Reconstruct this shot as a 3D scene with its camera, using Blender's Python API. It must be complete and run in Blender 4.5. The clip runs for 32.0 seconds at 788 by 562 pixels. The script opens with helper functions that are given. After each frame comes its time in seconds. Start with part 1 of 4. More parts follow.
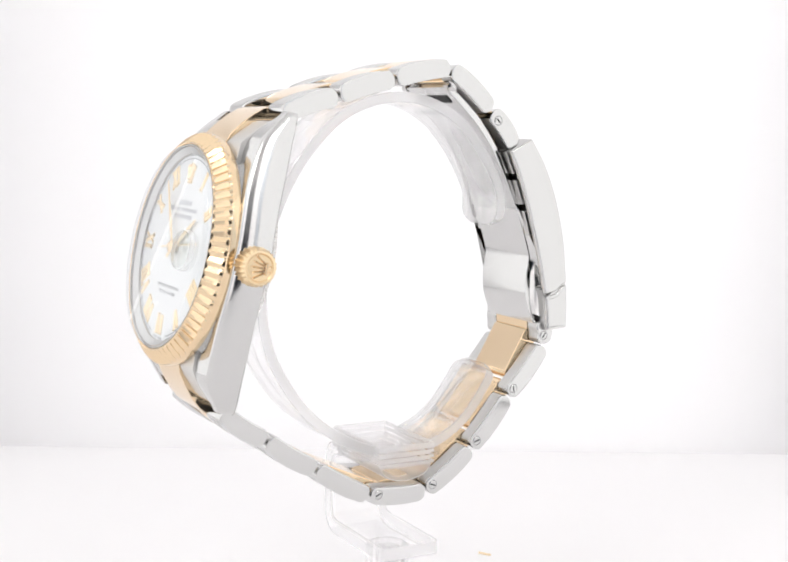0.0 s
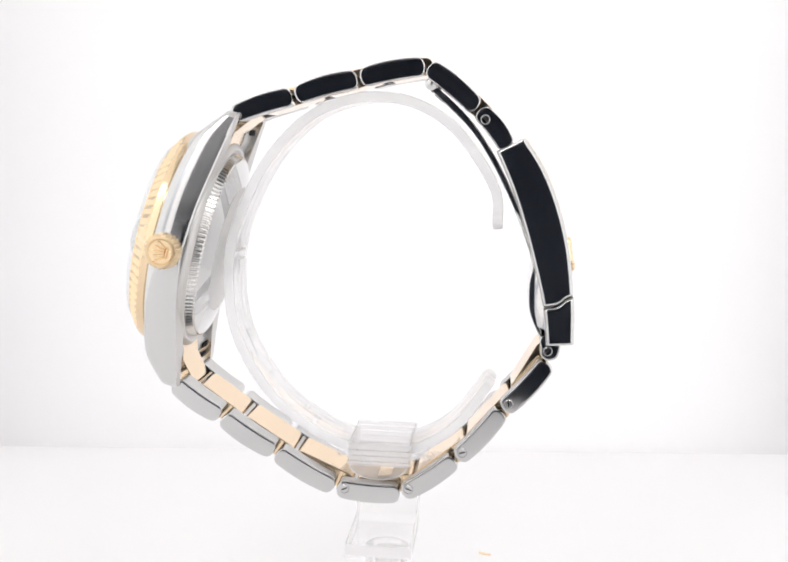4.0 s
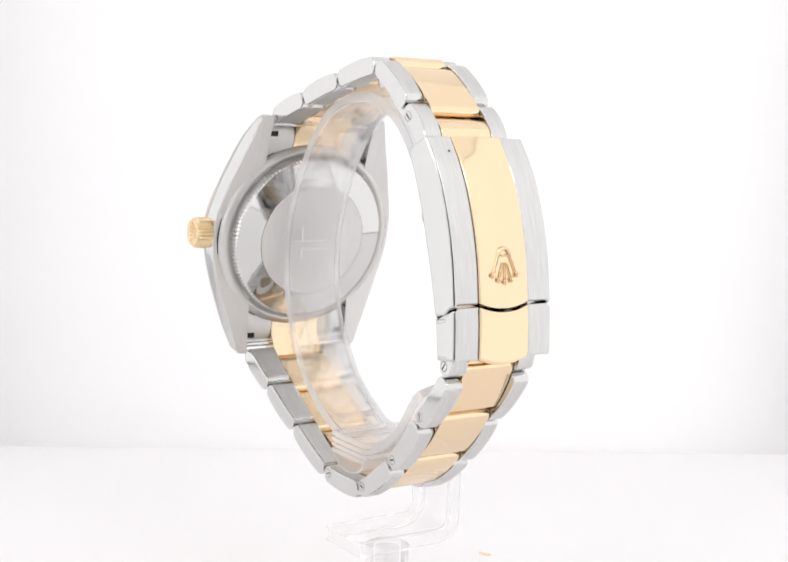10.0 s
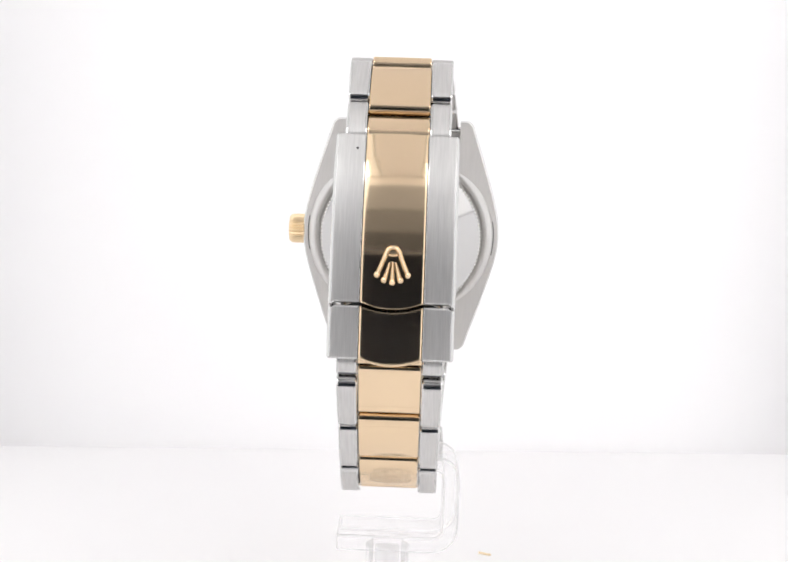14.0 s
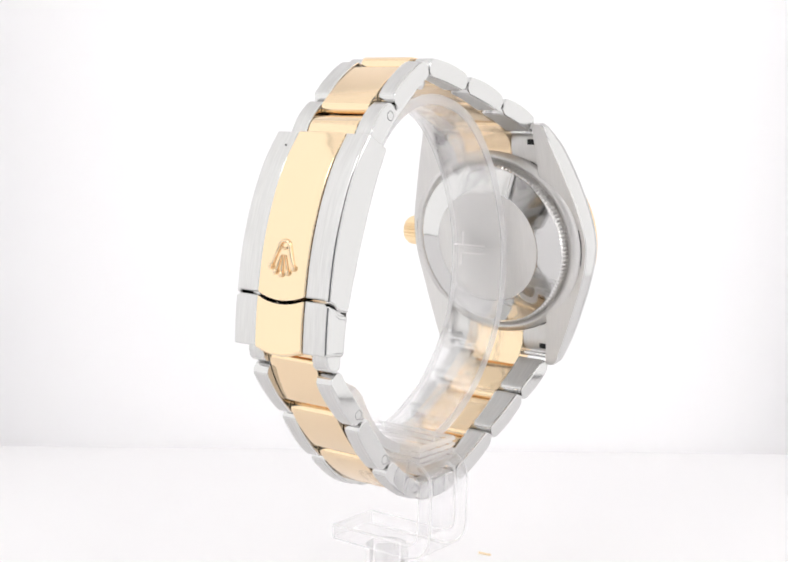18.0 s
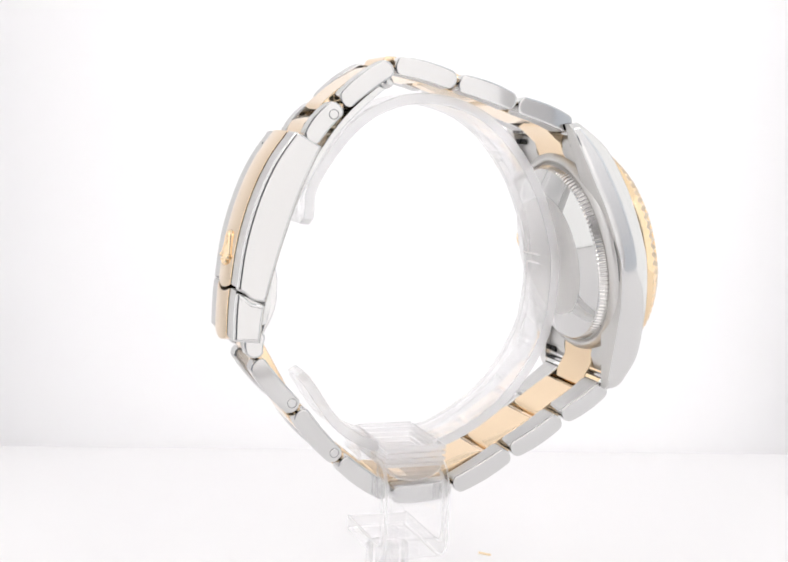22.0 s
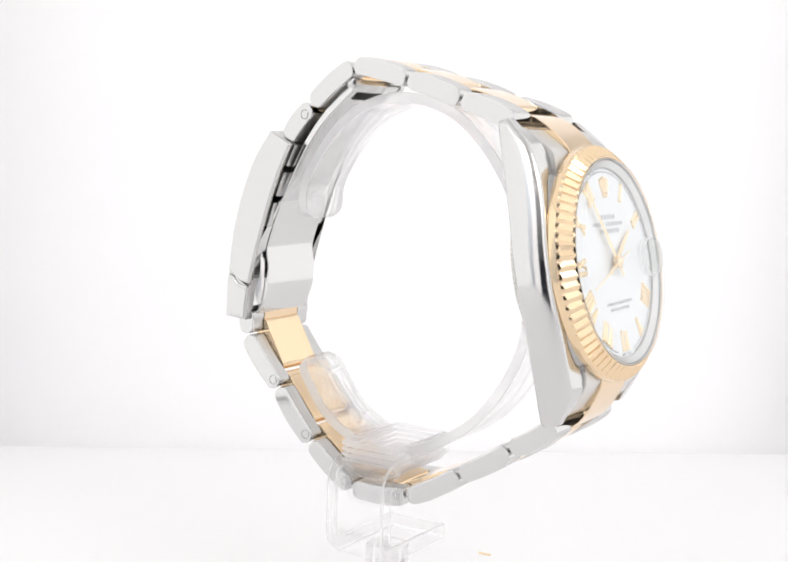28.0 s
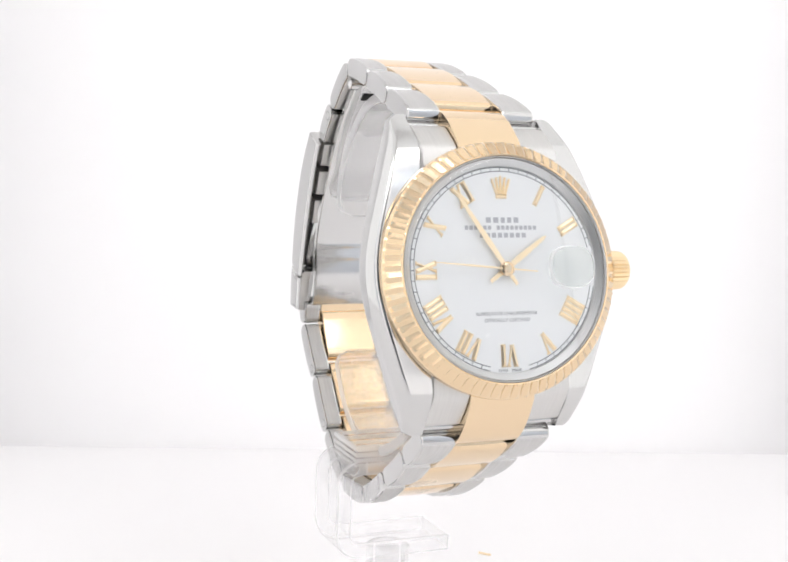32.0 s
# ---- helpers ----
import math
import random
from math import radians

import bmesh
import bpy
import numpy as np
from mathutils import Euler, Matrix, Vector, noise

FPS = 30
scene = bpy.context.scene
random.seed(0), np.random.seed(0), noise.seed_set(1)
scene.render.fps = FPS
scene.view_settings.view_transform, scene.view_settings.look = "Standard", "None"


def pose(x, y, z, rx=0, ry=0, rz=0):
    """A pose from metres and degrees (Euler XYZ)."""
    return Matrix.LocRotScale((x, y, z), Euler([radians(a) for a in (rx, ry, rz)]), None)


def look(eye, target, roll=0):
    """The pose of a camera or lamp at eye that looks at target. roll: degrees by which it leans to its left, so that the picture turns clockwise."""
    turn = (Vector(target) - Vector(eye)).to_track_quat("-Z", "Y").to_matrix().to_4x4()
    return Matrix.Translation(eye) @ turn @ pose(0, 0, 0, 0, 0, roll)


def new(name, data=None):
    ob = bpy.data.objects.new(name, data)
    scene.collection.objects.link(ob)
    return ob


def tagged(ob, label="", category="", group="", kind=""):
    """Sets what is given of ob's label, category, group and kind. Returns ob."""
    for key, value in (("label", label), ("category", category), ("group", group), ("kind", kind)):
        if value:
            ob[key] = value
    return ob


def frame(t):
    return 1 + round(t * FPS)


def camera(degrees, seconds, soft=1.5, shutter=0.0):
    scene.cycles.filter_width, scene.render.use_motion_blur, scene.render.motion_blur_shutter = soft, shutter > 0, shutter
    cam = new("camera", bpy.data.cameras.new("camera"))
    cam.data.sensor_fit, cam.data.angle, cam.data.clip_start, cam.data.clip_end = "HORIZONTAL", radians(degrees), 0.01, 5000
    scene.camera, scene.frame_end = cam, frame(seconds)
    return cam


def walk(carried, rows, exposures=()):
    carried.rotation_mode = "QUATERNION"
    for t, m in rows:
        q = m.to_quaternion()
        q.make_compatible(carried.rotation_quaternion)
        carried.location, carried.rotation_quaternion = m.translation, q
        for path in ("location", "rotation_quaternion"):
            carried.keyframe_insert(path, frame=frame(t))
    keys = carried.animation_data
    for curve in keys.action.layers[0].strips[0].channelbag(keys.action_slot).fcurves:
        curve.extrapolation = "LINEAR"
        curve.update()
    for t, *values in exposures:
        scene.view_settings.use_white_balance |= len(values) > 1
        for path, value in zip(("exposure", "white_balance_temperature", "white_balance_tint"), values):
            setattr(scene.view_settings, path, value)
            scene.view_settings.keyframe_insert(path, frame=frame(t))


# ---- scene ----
FLOOR_DROP = 0.0847          # camera height above the white floor
TURN = 8.6753                # degrees a second, clockwise from above
YAW = -1.10                  # the watch sits a little askew on its holder

cam = camera(35.9, 32.0, soft=1.9)
_eye = Vector((0, -0.1925, FLOOR_DROP))
_cam_pose = Matrix.Translation(_eye) @ pose(0, 0, 0, 90 - 6.944, 0, 0.094) @ pose(0, 0, 0, 0, 0, 1.862)
walk(cam, [(0.0, _cam_pose), (32.0, _cam_pose)])

# ---------------------------------------------------------------- light
world = bpy.data.worlds.new("studio")
scene.world = world
world.use_nodes = True
world.node_tree.nodes["Background"].inputs[0].default_value = (0.9, 0.93, 1.0, 1)
world.node_tree.nodes["Background"].inputs[1].default_value = 0.02
scene.view_settings.exposure = 0.0


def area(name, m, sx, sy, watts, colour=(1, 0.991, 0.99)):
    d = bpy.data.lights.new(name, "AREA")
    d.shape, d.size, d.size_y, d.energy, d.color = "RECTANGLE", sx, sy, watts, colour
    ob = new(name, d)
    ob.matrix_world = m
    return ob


# unseen lamps stand in for the photo tent's lit cloth: above, at both sides
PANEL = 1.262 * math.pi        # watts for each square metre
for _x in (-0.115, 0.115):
    area("unseen_ceiling_light", look((_x, -0.02, 0.2985), (_x, -0.02, 0)), 0.146, 0.366, 0.8 * PANEL * 0.146 * 0.366)
# fill lamps added to brighten the floor in front of the watch
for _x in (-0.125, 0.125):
    area("front_floor_fill", look((_x, -0.168, 0.2965), (_x, -0.168, 0)), 0.12, 0.066, 2.9 * PANEL * 0.12 * 0.066)
# fill lamp added behind the backdrop sheet to lift it to white
area("backdrop_fill", look((0, 0.165, 0.12), (0, 0, 0.12)), 0.21, 0.34, 1.9 * PANEL * 0.21 * 0.34)
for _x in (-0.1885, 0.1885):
    area("unseen_side_light", look((_x, 0.0065, 0.149), (0, 0.0065, 0.149)), 0.313, 0.296, 0.94 * PANEL * 0.313 * 0.296)
# fill lamps added beside the lens slot to brighten polished sides
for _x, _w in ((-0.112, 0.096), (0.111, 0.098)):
    area("lens_side_fill", look((_x, -0.2035, 0.149), (_x, 0, 0.149)), _w, 0.29, 0.42 * PANEL * _w * 0.29)


# ---------------------------------------------------------------- materials
def material(name, colour, rough=0.5, metal=0.0, **more):
    m = bpy.data.materials.new(name)
    m.use_nodes = True
    b = m.node_tree.nodes["Principled BSDF"]
    b.inputs["Base Color"].default_value = (*colour, 1)
    b.inputs["Roughness"].default_value = rough
    b.inputs["Metallic"].default_value = metal
    for k, v in more.items():
        b.inputs[k.replace("_", " ")].default_value = v
    return m


def grain(m, scale, stretch, rough, bump, streak=0.0, tint=0.0):
    """Noise in object space, stretched along one axis: roughness, tone and relief."""
    t = m.node_tree
    b = t.nodes["Principled BSDF"]
    co = t.nodes.new("ShaderNodeTexCoord")
    mp = t.nodes.new("ShaderNodeMapping")
    mp.inputs["Scale"].default_value = stretch
    n = t.nodes.new("ShaderNodeTexNoise")
    n.inputs["Scale"].default_value = scale
    n.inputs["Detail"].default_value = 4
    t.links.new(co.outputs["Object"], mp.inputs["Vector"])
    t.links.new(mp.outputs[0], n.inputs["Vector"])
    r = t.nodes.new("ShaderNodeMapRange")
    r.inputs["To Min"].default_value, r.inputs["To Max"].default_value = rough
    t.links.new(n.outputs["Fac"], r.inputs["Value"])
    t.links.new(r.outputs[0], b.inputs["Roughness"])
    if bump:
        k = t.nodes.new("ShaderNodeBump")
        k.inputs["Strength"].default_value = bump
        k.inputs["Distance"].default_value = 0.00005
        t.links.new(n.outputs["Fac"], k.inputs["Height"])
        t.links.new(k.outputs[0], b.inputs["Normal"])
    if tint:
        n2 = t.nodes.new("ShaderNodeTexNoise")
        n2.inputs["Scale"].default_value = scale * 0.12
        t.links.new(co.outputs["Object"], n2.inputs["Vector"])
        mx = t.nodes.new("ShaderNodeMix")
        mx.data_type = "RGBA"
        c = b.inputs["Base Color"].default_value
        mx.inputs[6].default_value = [v * (1 - tint) for v in c[:3]] + [1]
        mx.inputs[7].default_value = [min(1, v * (1 + tint)) for v in c[:3]] + [1]
        t.links.new(n2.outputs["Fac"], mx.inputs[0])
        t.links.new(mx.outputs[2], b.inputs["Base Color"])
        if streak:
            v = t.nodes.new("ShaderNodeMapRange")
            v.inputs["From Min"].default_value, v.inputs["From Max"].default_value = 0.3, 0.7
            v.inputs["To Min"].default_value, v.inputs["To Max"].default_value = 1 - streak, 1 + streak
            t.links.new(n.outputs["Fac"], v.inputs["Value"])
            sc = t.nodes.new("ShaderNodeVectorMath")
            sc.operation = "SCALE"
            t.links.new(mx.outputs[2], sc.inputs[0])
            t.links.new(v.outputs[0], sc.inputs["Scale"])
            t.links.new(sc.outputs[0], b.inputs["Base Color"])
    return m


STEEL = grain(material("polished_steel", (0.63, 0.627, 0.62), 0.08, 1.0), 300, (1, 1, 1), (0.03, 0.08), 0.0, tint=0.02)
BRUSHED = grain(material("brushed_steel", (0.64, 0.635, 0.626), 0.42, 1.0), 220, (26, 1, 1), (0.34, 0.5), 0.14, 0.08, tint=0.03)
BRUSHED_CASE = grain(material("brushed_case_steel", (0.67, 0.66, 0.645), 0.45, 1.0), 220, (26, 1, 1), (0.38, 0.52), 0.1, 0.04, tint=0.03)
SATIN = grain(material("satin_steel", (0.67, 0.667, 0.66), 0.12, 1.0), 700, (8, 1, 1), (0.09, 0.15), 0.05, tint=0.02)
CASE_STEEL = grain(material("polished_case_steel", (0.63, 0.627, 0.62), 0.13, 1.0), 300, (1, 1, 1), (0.11, 0.17), 0.0, tint=0.02)
GOLD = grain(material("polished_gold", (0.845, 0.66, 0.447), 0.09, 1.0), 300, (1, 1, 1), (0.06, 0.13), 0.0, tint=0.02)
BEZEL_GOLD = grain(material("bezel_gold", (0.82, 0.635, 0.42), 0.12, 1.0), 300, (1, 1, 1), (0.09, 0.15), 0.0, tint=0.02)
CROWN_GOLD = grain(material("crown_gold", (0.86, 0.68, 0.44), 0.34, 1.0), 300, (1, 1, 1), (0.3, 0.38), 0.0, tint=0.02)
GOLD_SATIN = grain(material("satin_gold", (0.93, 0.77, 0.53), 0.3, 1.0), 900, (10, 1, 1), (0.24, 0.36), 0.1, tint=0.02)
DIAL = grain(material("white_lacquer", (0.865, 0.88, 0.885), 0.25), 500, (1, 1, 1), (0.2, 0.3), 0.0, tint=0.01)
INK = material("grey_print", (0.10, 0.11, 0.13), 0.5)
PRINT = material("pale_grey_print", (0.17, 0.18, 0.20), 0.5)
FAINT = material("faint_grey_print", (0.45, 0.46, 0.49), 0.5)
GROOVE = material("grey_groove", (0.22, 0.22, 0.22), 0.5, 0.6)
GASKET = material("pale_nylon", (0.62, 0.61, 0.60), 0.4)
DARK = material("dark_recess", (0.02, 0.02, 0.02), 0.6, 0.5)
RING = grain(material("rehaut_steel", (0.66, 0.66, 0.655), 0.35, 1.0), 400, (1, 1, 1), (0.3, 0.42), 0.0)

FLUTED = grain(material("matt_fluted_steel", (0.72, 0.71, 0.695), 0.2, 1.0), 400, (1, 1, 1), (0.16, 0.24), 0.0, tint=0.02)


def clear(name, tint, ior, rough, gain=0.5):
    """Clear plastic or crystal, thin: it lets light straight through and mirrors by its Fresnel gloss."""
    m = bpy.data.materials.new(name)
    m.use_nodes = True
    t = m.node_tree
    t.nodes.remove(t.nodes["Principled BSDF"])
    out = t.nodes["Material Output"]
    tr = t.nodes.new("ShaderNodeBsdfTransparent")
    tr.inputs[0].default_value = (*tint, 1)
    gl = t.nodes.new("ShaderNodeBsdfGlossy")
    gl.inputs["Roughness"].default_value = rough
    fr = t.nodes.new("ShaderNodeLayerWeight")
    fr.inputs["Blend"].default_value = 0.5
    pw = t.nodes.new("ShaderNodeMath")
    pw.operation, pw.inputs[1].default_value = "POWER", 4.0
    ml = t.nodes.new("ShaderNodeMath")
    ml.operation, ml.inputs[1].default_value, ml.inputs[2].default_value = "MULTIPLY_ADD", gain, ((ior - 1) / (ior + 1)) ** 2
    t.links.new(fr.outputs["Facing"], pw.inputs[0])
    t.links.new(pw.outputs[0], ml.inputs[0])
    mx = t.nodes.new("ShaderNodeMixShader")
    t.links.new(ml.outputs[0], mx.inputs[0])
    t.links.new(tr.outputs[0], mx.inputs[1])
    t.links.new(gl.outputs[0], mx.inputs[2])
    t.links.new(mx.outputs[0], out.inputs["Surface"])
    return m


def acrylic(name, share, ior, wave):
    """Clear moulded plastic: part of the light bends as in glass, part goes straight through."""
    m = clear(name, (0.997, 0.997, 0.998), 1.4, 0.0)
    t = m.node_tree
    thin = t.nodes["Mix Shader"]
    g = t.nodes.new("ShaderNodeBsdfGlass")
    g.inputs["IOR"].default_value, g.inputs["Roughness"].default_value = ior, 0.0
    co, mp = t.nodes.new("ShaderNodeTexCoord"), t.nodes.new("ShaderNodeMapping")
    mp.inputs["Scale"].default_value = (3.0, 1.0, 1.0)
    nz, bp = t.nodes.new("ShaderNodeTexNoise"), t.nodes.new("ShaderNodeBump")
    nz.inputs["Scale"].default_value, nz.inputs["Detail"].default_value = 130, 1
    bp.inputs["Strength"].default_value, bp.inputs["Distance"].default_value = wave, 0.0006
    t.links.new(co.outputs["Object"], mp.inputs["Vector"])
    t.links.new(mp.outputs[0], nz.inputs["Vector"])
    t.links.new(nz.outputs["Fac"], bp.inputs["Height"])
    for b in (g, t.nodes["Glossy BSDF"]):
        t.links.new(bp.outputs[0], b.inputs["Normal"])
    mx = t.nodes.new("ShaderNodeMixShader")
    mx.inputs[0].default_value = share
    t.links.new(thin.outputs[0], mx.inputs[1])
    t.links.new(g.outputs[0], mx.inputs[2])
    t.links.new(mx.outputs[0], t.nodes["Material Output"].inputs["Surface"])
    return m


ACRYLIC = acrylic("clear_acrylic", 0.42, 1.42, 0.18)
BLOCK = acrylic("clear_acrylic_block", 0.12, 1.42, 0.0)
def frosted(name, share):
    """An edge face of the plastic: half clear, half milky, it passes light on from behind."""
    m = clear(name, (1, 1, 1), 1.45, 0.3)
    t = m.node_tree
    d = t.nodes.new("ShaderNodeBsdfDiffuse")
    d.inputs[0].default_value = (0.99, 0.985, 0.99, 1)
    tl = t.nodes.new("ShaderNodeBsdfTranslucent")
    tl.inputs[0].default_value = (0.99, 0.985, 0.99, 1)
    a, b = t.nodes.new("ShaderNodeMixShader"), t.nodes.new("ShaderNodeMixShader")
    a.inputs[0].default_value, b.inputs[0].default_value = 0.6, share
    t.links.new(d.outputs[0], a.inputs[1])
    t.links.new(tl.outputs[0], a.inputs[2])
    t.links.new(t.nodes["Mix Shader"].outputs[0], b.inputs[1])
    t.links.new(a.outputs[0], b.inputs[2])
    t.links.new(b.outputs[0], t.nodes["Material Output"].inputs["Surface"])
    return m


FROST = frosted("frosted_acrylic_edge", 0.34)
# milky white painted in place of bright refraction in clamp, pad and bracket
REFRACTION_WHITE = frosted("acrylic_refraction_white", 0.42)
LENS = clear("date_lens_glass", (0.90, 0.92, 0.905), 1.6, 0.0)
SAPPHIRE = clear("sapphire_crystal", (0.99, 0.995, 1.0), 1.72, 0.0, 0.9)
# unseen walls, kept dark so they add little to the lamps before them
LAMP_BACKING = grain(material("dark_lamp_backing", (0.10, 0.10, 0.10), 0.8), 120, (1, 1, 1), (0.7, 0.9), 0.0, tint=0.03)
# three stepped greys paint the fading light above the lens slot
FALLOFF_TOP = grain(material("falloff_grey_top", (0.32, 0.32, 0.33), 0.7), 120, (1, 1, 1), (0.6, 0.8), 0.02, tint=0.03)
FALLOFF_MID = grain(material("falloff_grey_mid", (0.19, 0.19, 0.195), 0.75), 120, (1, 1, 1), (0.65, 0.85), 0.02, tint=0.03)
FALLOFF_LOW = grain(material("falloff_grey_low", (0.08, 0.08, 0.085), 0.75), 120, (1, 1, 1), (0.65, 0.85), 0.02, tint=0.03)
PAPER = grain(material("white_backdrop", (0.885, 0.88, 0.885), 0.6), 120, (1, 1, 1), (0.5, 0.7), 0.02, tint=0.01)


def translucent(m, share):
    """Lets a share of the light that falls on one side of a sheet out on the other."""
    t = m.node_tree
    tl, mx = t.nodes.new("ShaderNodeBsdfTranslucent"), t.nodes.new("ShaderNodeMixShader")
    tl.inputs[0].default_value = t.nodes["Principled BSDF"].inputs["Base Color"].default_value
    mx.inputs[0].default_value = share
    t.links.new(t.nodes["Principled BSDF"].outputs[0], mx.inputs[1])
    t.links.new(tl.outputs[0], mx.inputs[2])
    t.links.new(mx.outputs[0], t.nodes["Material Output"].inputs["Surface"])
    return m


translucent(PAPER, 0.45)
CLOTH = grain(material("off_white_flap", (0.80, 0.78, 0.775), 0.8), 120, (1, 1, 1), (0.7, 0.85), 0.02, tint=0.02)
CORNER = grain(material("blue_grey_cloth", (0.71, 0.755, 0.81), 0.8), 120, (1, 1, 1), (0.7, 0.85), 0.02, tint=0.02)
FLOOR = grain(material("white_floor", (0.88, 0.87, 0.875), 0.45, Specular_IOR_Level=0.2), 120, (1, 1, 1), (0.36, 0.48), 0.02, tint=0.012)
BLACK = grain(material("dim_room", (0.52, 0.57, 0.68), 0.8), 60, (1, 1, 1), (0.7, 0.9), 0.0, tint=0.2)


# ---------------------------------------------------------------- mesh tools
def shade(me, angle=35, power=2):
    """Smooth shading that keeps flats flat: normals weighted by face area, split at sharp edges."""
    n = len(me.polygons)
    me.polygons.foreach_set("use_smooth", [True] * n)
    around = [[] for _ in me.vertices]
    for f in me.polygons:
        for v in f.vertices:
            around[v].append(f.index)
    normal, size = [f.normal.copy() for f in me.polygons], [f.area for f in me.polygons]
    least = math.cos(radians(angle))
    out = []
    for f in me.polygons:
        k = normal[f.index]
        for v in f.vertices:
            t = Vector((0, 0, 0))
            for g in around[v]:
                if normal[g].dot(k) > least:
                    t += normal[g] * size[g] ** power
            out.append(t.normalized() if t.length else k)
    me.normals_split_custom_set(out)


def part(name, me, mat, parent, label=""):
    """One mesh object under a thing or under a part."""
    if isinstance(me, bmesh.types.BMesh):
        bm, me = me, bpy.data.meshes.new(name)
        bmesh.ops.recalc_face_normals(bm, faces=bm.faces)
        bm.to_mesh(me)
        bm.free()
        shade(me)
    ob = new(name, me)
    if mat and not me.materials:
        me.materials.append(mat)
    ob.parent = parent
    if label:
        ob["label"] = label
    return ob


def bevel(bm, width, angle=30, segments=2):
    es = [e for e in bm.edges if len(e.link_faces) == 2 and e.calc_face_angle(0) > radians(angle)]
    bmesh.ops.bevel(bm, geom=es, offset=width / 1000, segments=segments, profile=0.6, affect="EDGES", clamp_overlap=True)
    return bm


def prism(outline, x0, x1, to3, width=0.0):
    """A flat outline of (a, b) pairs drawn out from x0 to x1; x may be a function of (a, b). to3(x, a, b) gives the place."""
    bm = bmesh.new()
    f0 = x0 if callable(x0) else (lambda a, b: x0)
    f1 = x1 if callable(x1) else (lambda a, b: x1)
    lo = [bm.verts.new(to3(f0(a, b), a, b)) for a, b in outline]
    hi = [bm.verts.new(to3(f1(a, b), a, b)) for a, b in outline]
    n = len(outline)
    bm.faces.new(lo[::-1])
    bm.faces.new(hi)
    for i in range(n):
        bm.faces.new((lo[i], lo[(i + 1) % n], hi[(i + 1) % n], hi[i]))
    bmesh.ops.recalc_face_normals(bm, faces=bm.faces)
    if width:
        rim = [e for e in bm.edges if (e.verts[0] in lo) == (e.verts[1] in lo)]
        bmesh.ops.bevel(bm, geom=rim, offset=width / 1000, segments=2, profile=0.6, affect="EDGES", clamp_overlap=True)
    return bm


def lathe(profile, n=96, close=False):
    """(r, z) pairs in mm turned about z. close: the profile is a ring section."""
    verts, faces = [], []
    k = len(profile)
    for i in range(n):
        a = 2 * math.pi * i / n
        for r, z in profile:
            verts.append((r * math.cos(a) / 1000, r * math.sin(a) / 1000, z / 1000))
    for i in range(n):
        j = (i + 1) % n
        for p in range(k if close else k - 1):
            q = (p + 1) % k
            faces.append((i * k + p, j * k + p, j * k + q, i * k + q))
    bm = bmesh.new()
    vs = [bm.verts.new(v) for v in verts]
    for f in faces:
        bm.faces.new([vs[i] for i in f])
    bmesh.ops.remove_doubles(bm, verts=bm.verts, dist=1e-7)
    return bm


def box(bm, x0, x1, y0, y1, z0, z1, m=None):
    """A box in mm, added to bm."""
    vs = [bm.verts.new((Vector((x, y, z)) / 1000) if m is None else m @ (Vector((x, y, z)) / 1000))
          for x in (x0, x1) for y in (y0, y1) for z in (z0, z1)]
    for f in ((0, 1, 3, 2), (4, 6, 7, 5), (0, 4, 5, 1), (2, 3, 7, 6), (0, 2, 6, 4), (1, 5, 7, 3)):
        bm.faces.new([vs[i] for i in f])
    return bm


def ridge(bm, m, ax, ay, bx, by, wide, high, low=-0.2):
    """A roof-shaped bar in mm from a to b on the plane of m, wide to each side, high at its crest."""
    d = Vector((bx - ax, by - ay, 0))
    L = d.length / 2
    q = m @ Matrix.Translation(Vector(((ax + bx) / 2, (ay + by) / 2, 0)) / 1000) @ Matrix.Rotation(math.atan2(d.y, d.x), 4, "Z")
    c = min(wide, L) * 0.6
    vs = [bm.verts.new(q @ (Vector(v) / 1000)) for v in (
        (-L, -wide, low), (L, -wide, low), (L, wide, low), (-L, wide, low), (-L, -wide, high * 0.3), (L, -wide, high * 0.3), (L, wide, high * 0.3), (-L, wide, high * 0.3),
        (-L + c, -wide * 0.25, high), (L - c, -wide * 0.25, high), (L - c, wide * 0.25, high), (-L + c, wide * 0.25, high))]
    for f in ((0, 3, 2, 1), (0, 1, 5, 4), (1, 2, 6, 5), (2, 3, 7, 6), (3, 0, 4, 7), (4, 5, 9, 8), (5, 6, 10, 9), (6, 7, 11, 10), (7, 4, 8, 11), (8, 9, 10, 11)):
        bm.faces.new([vs[k] for k in f])


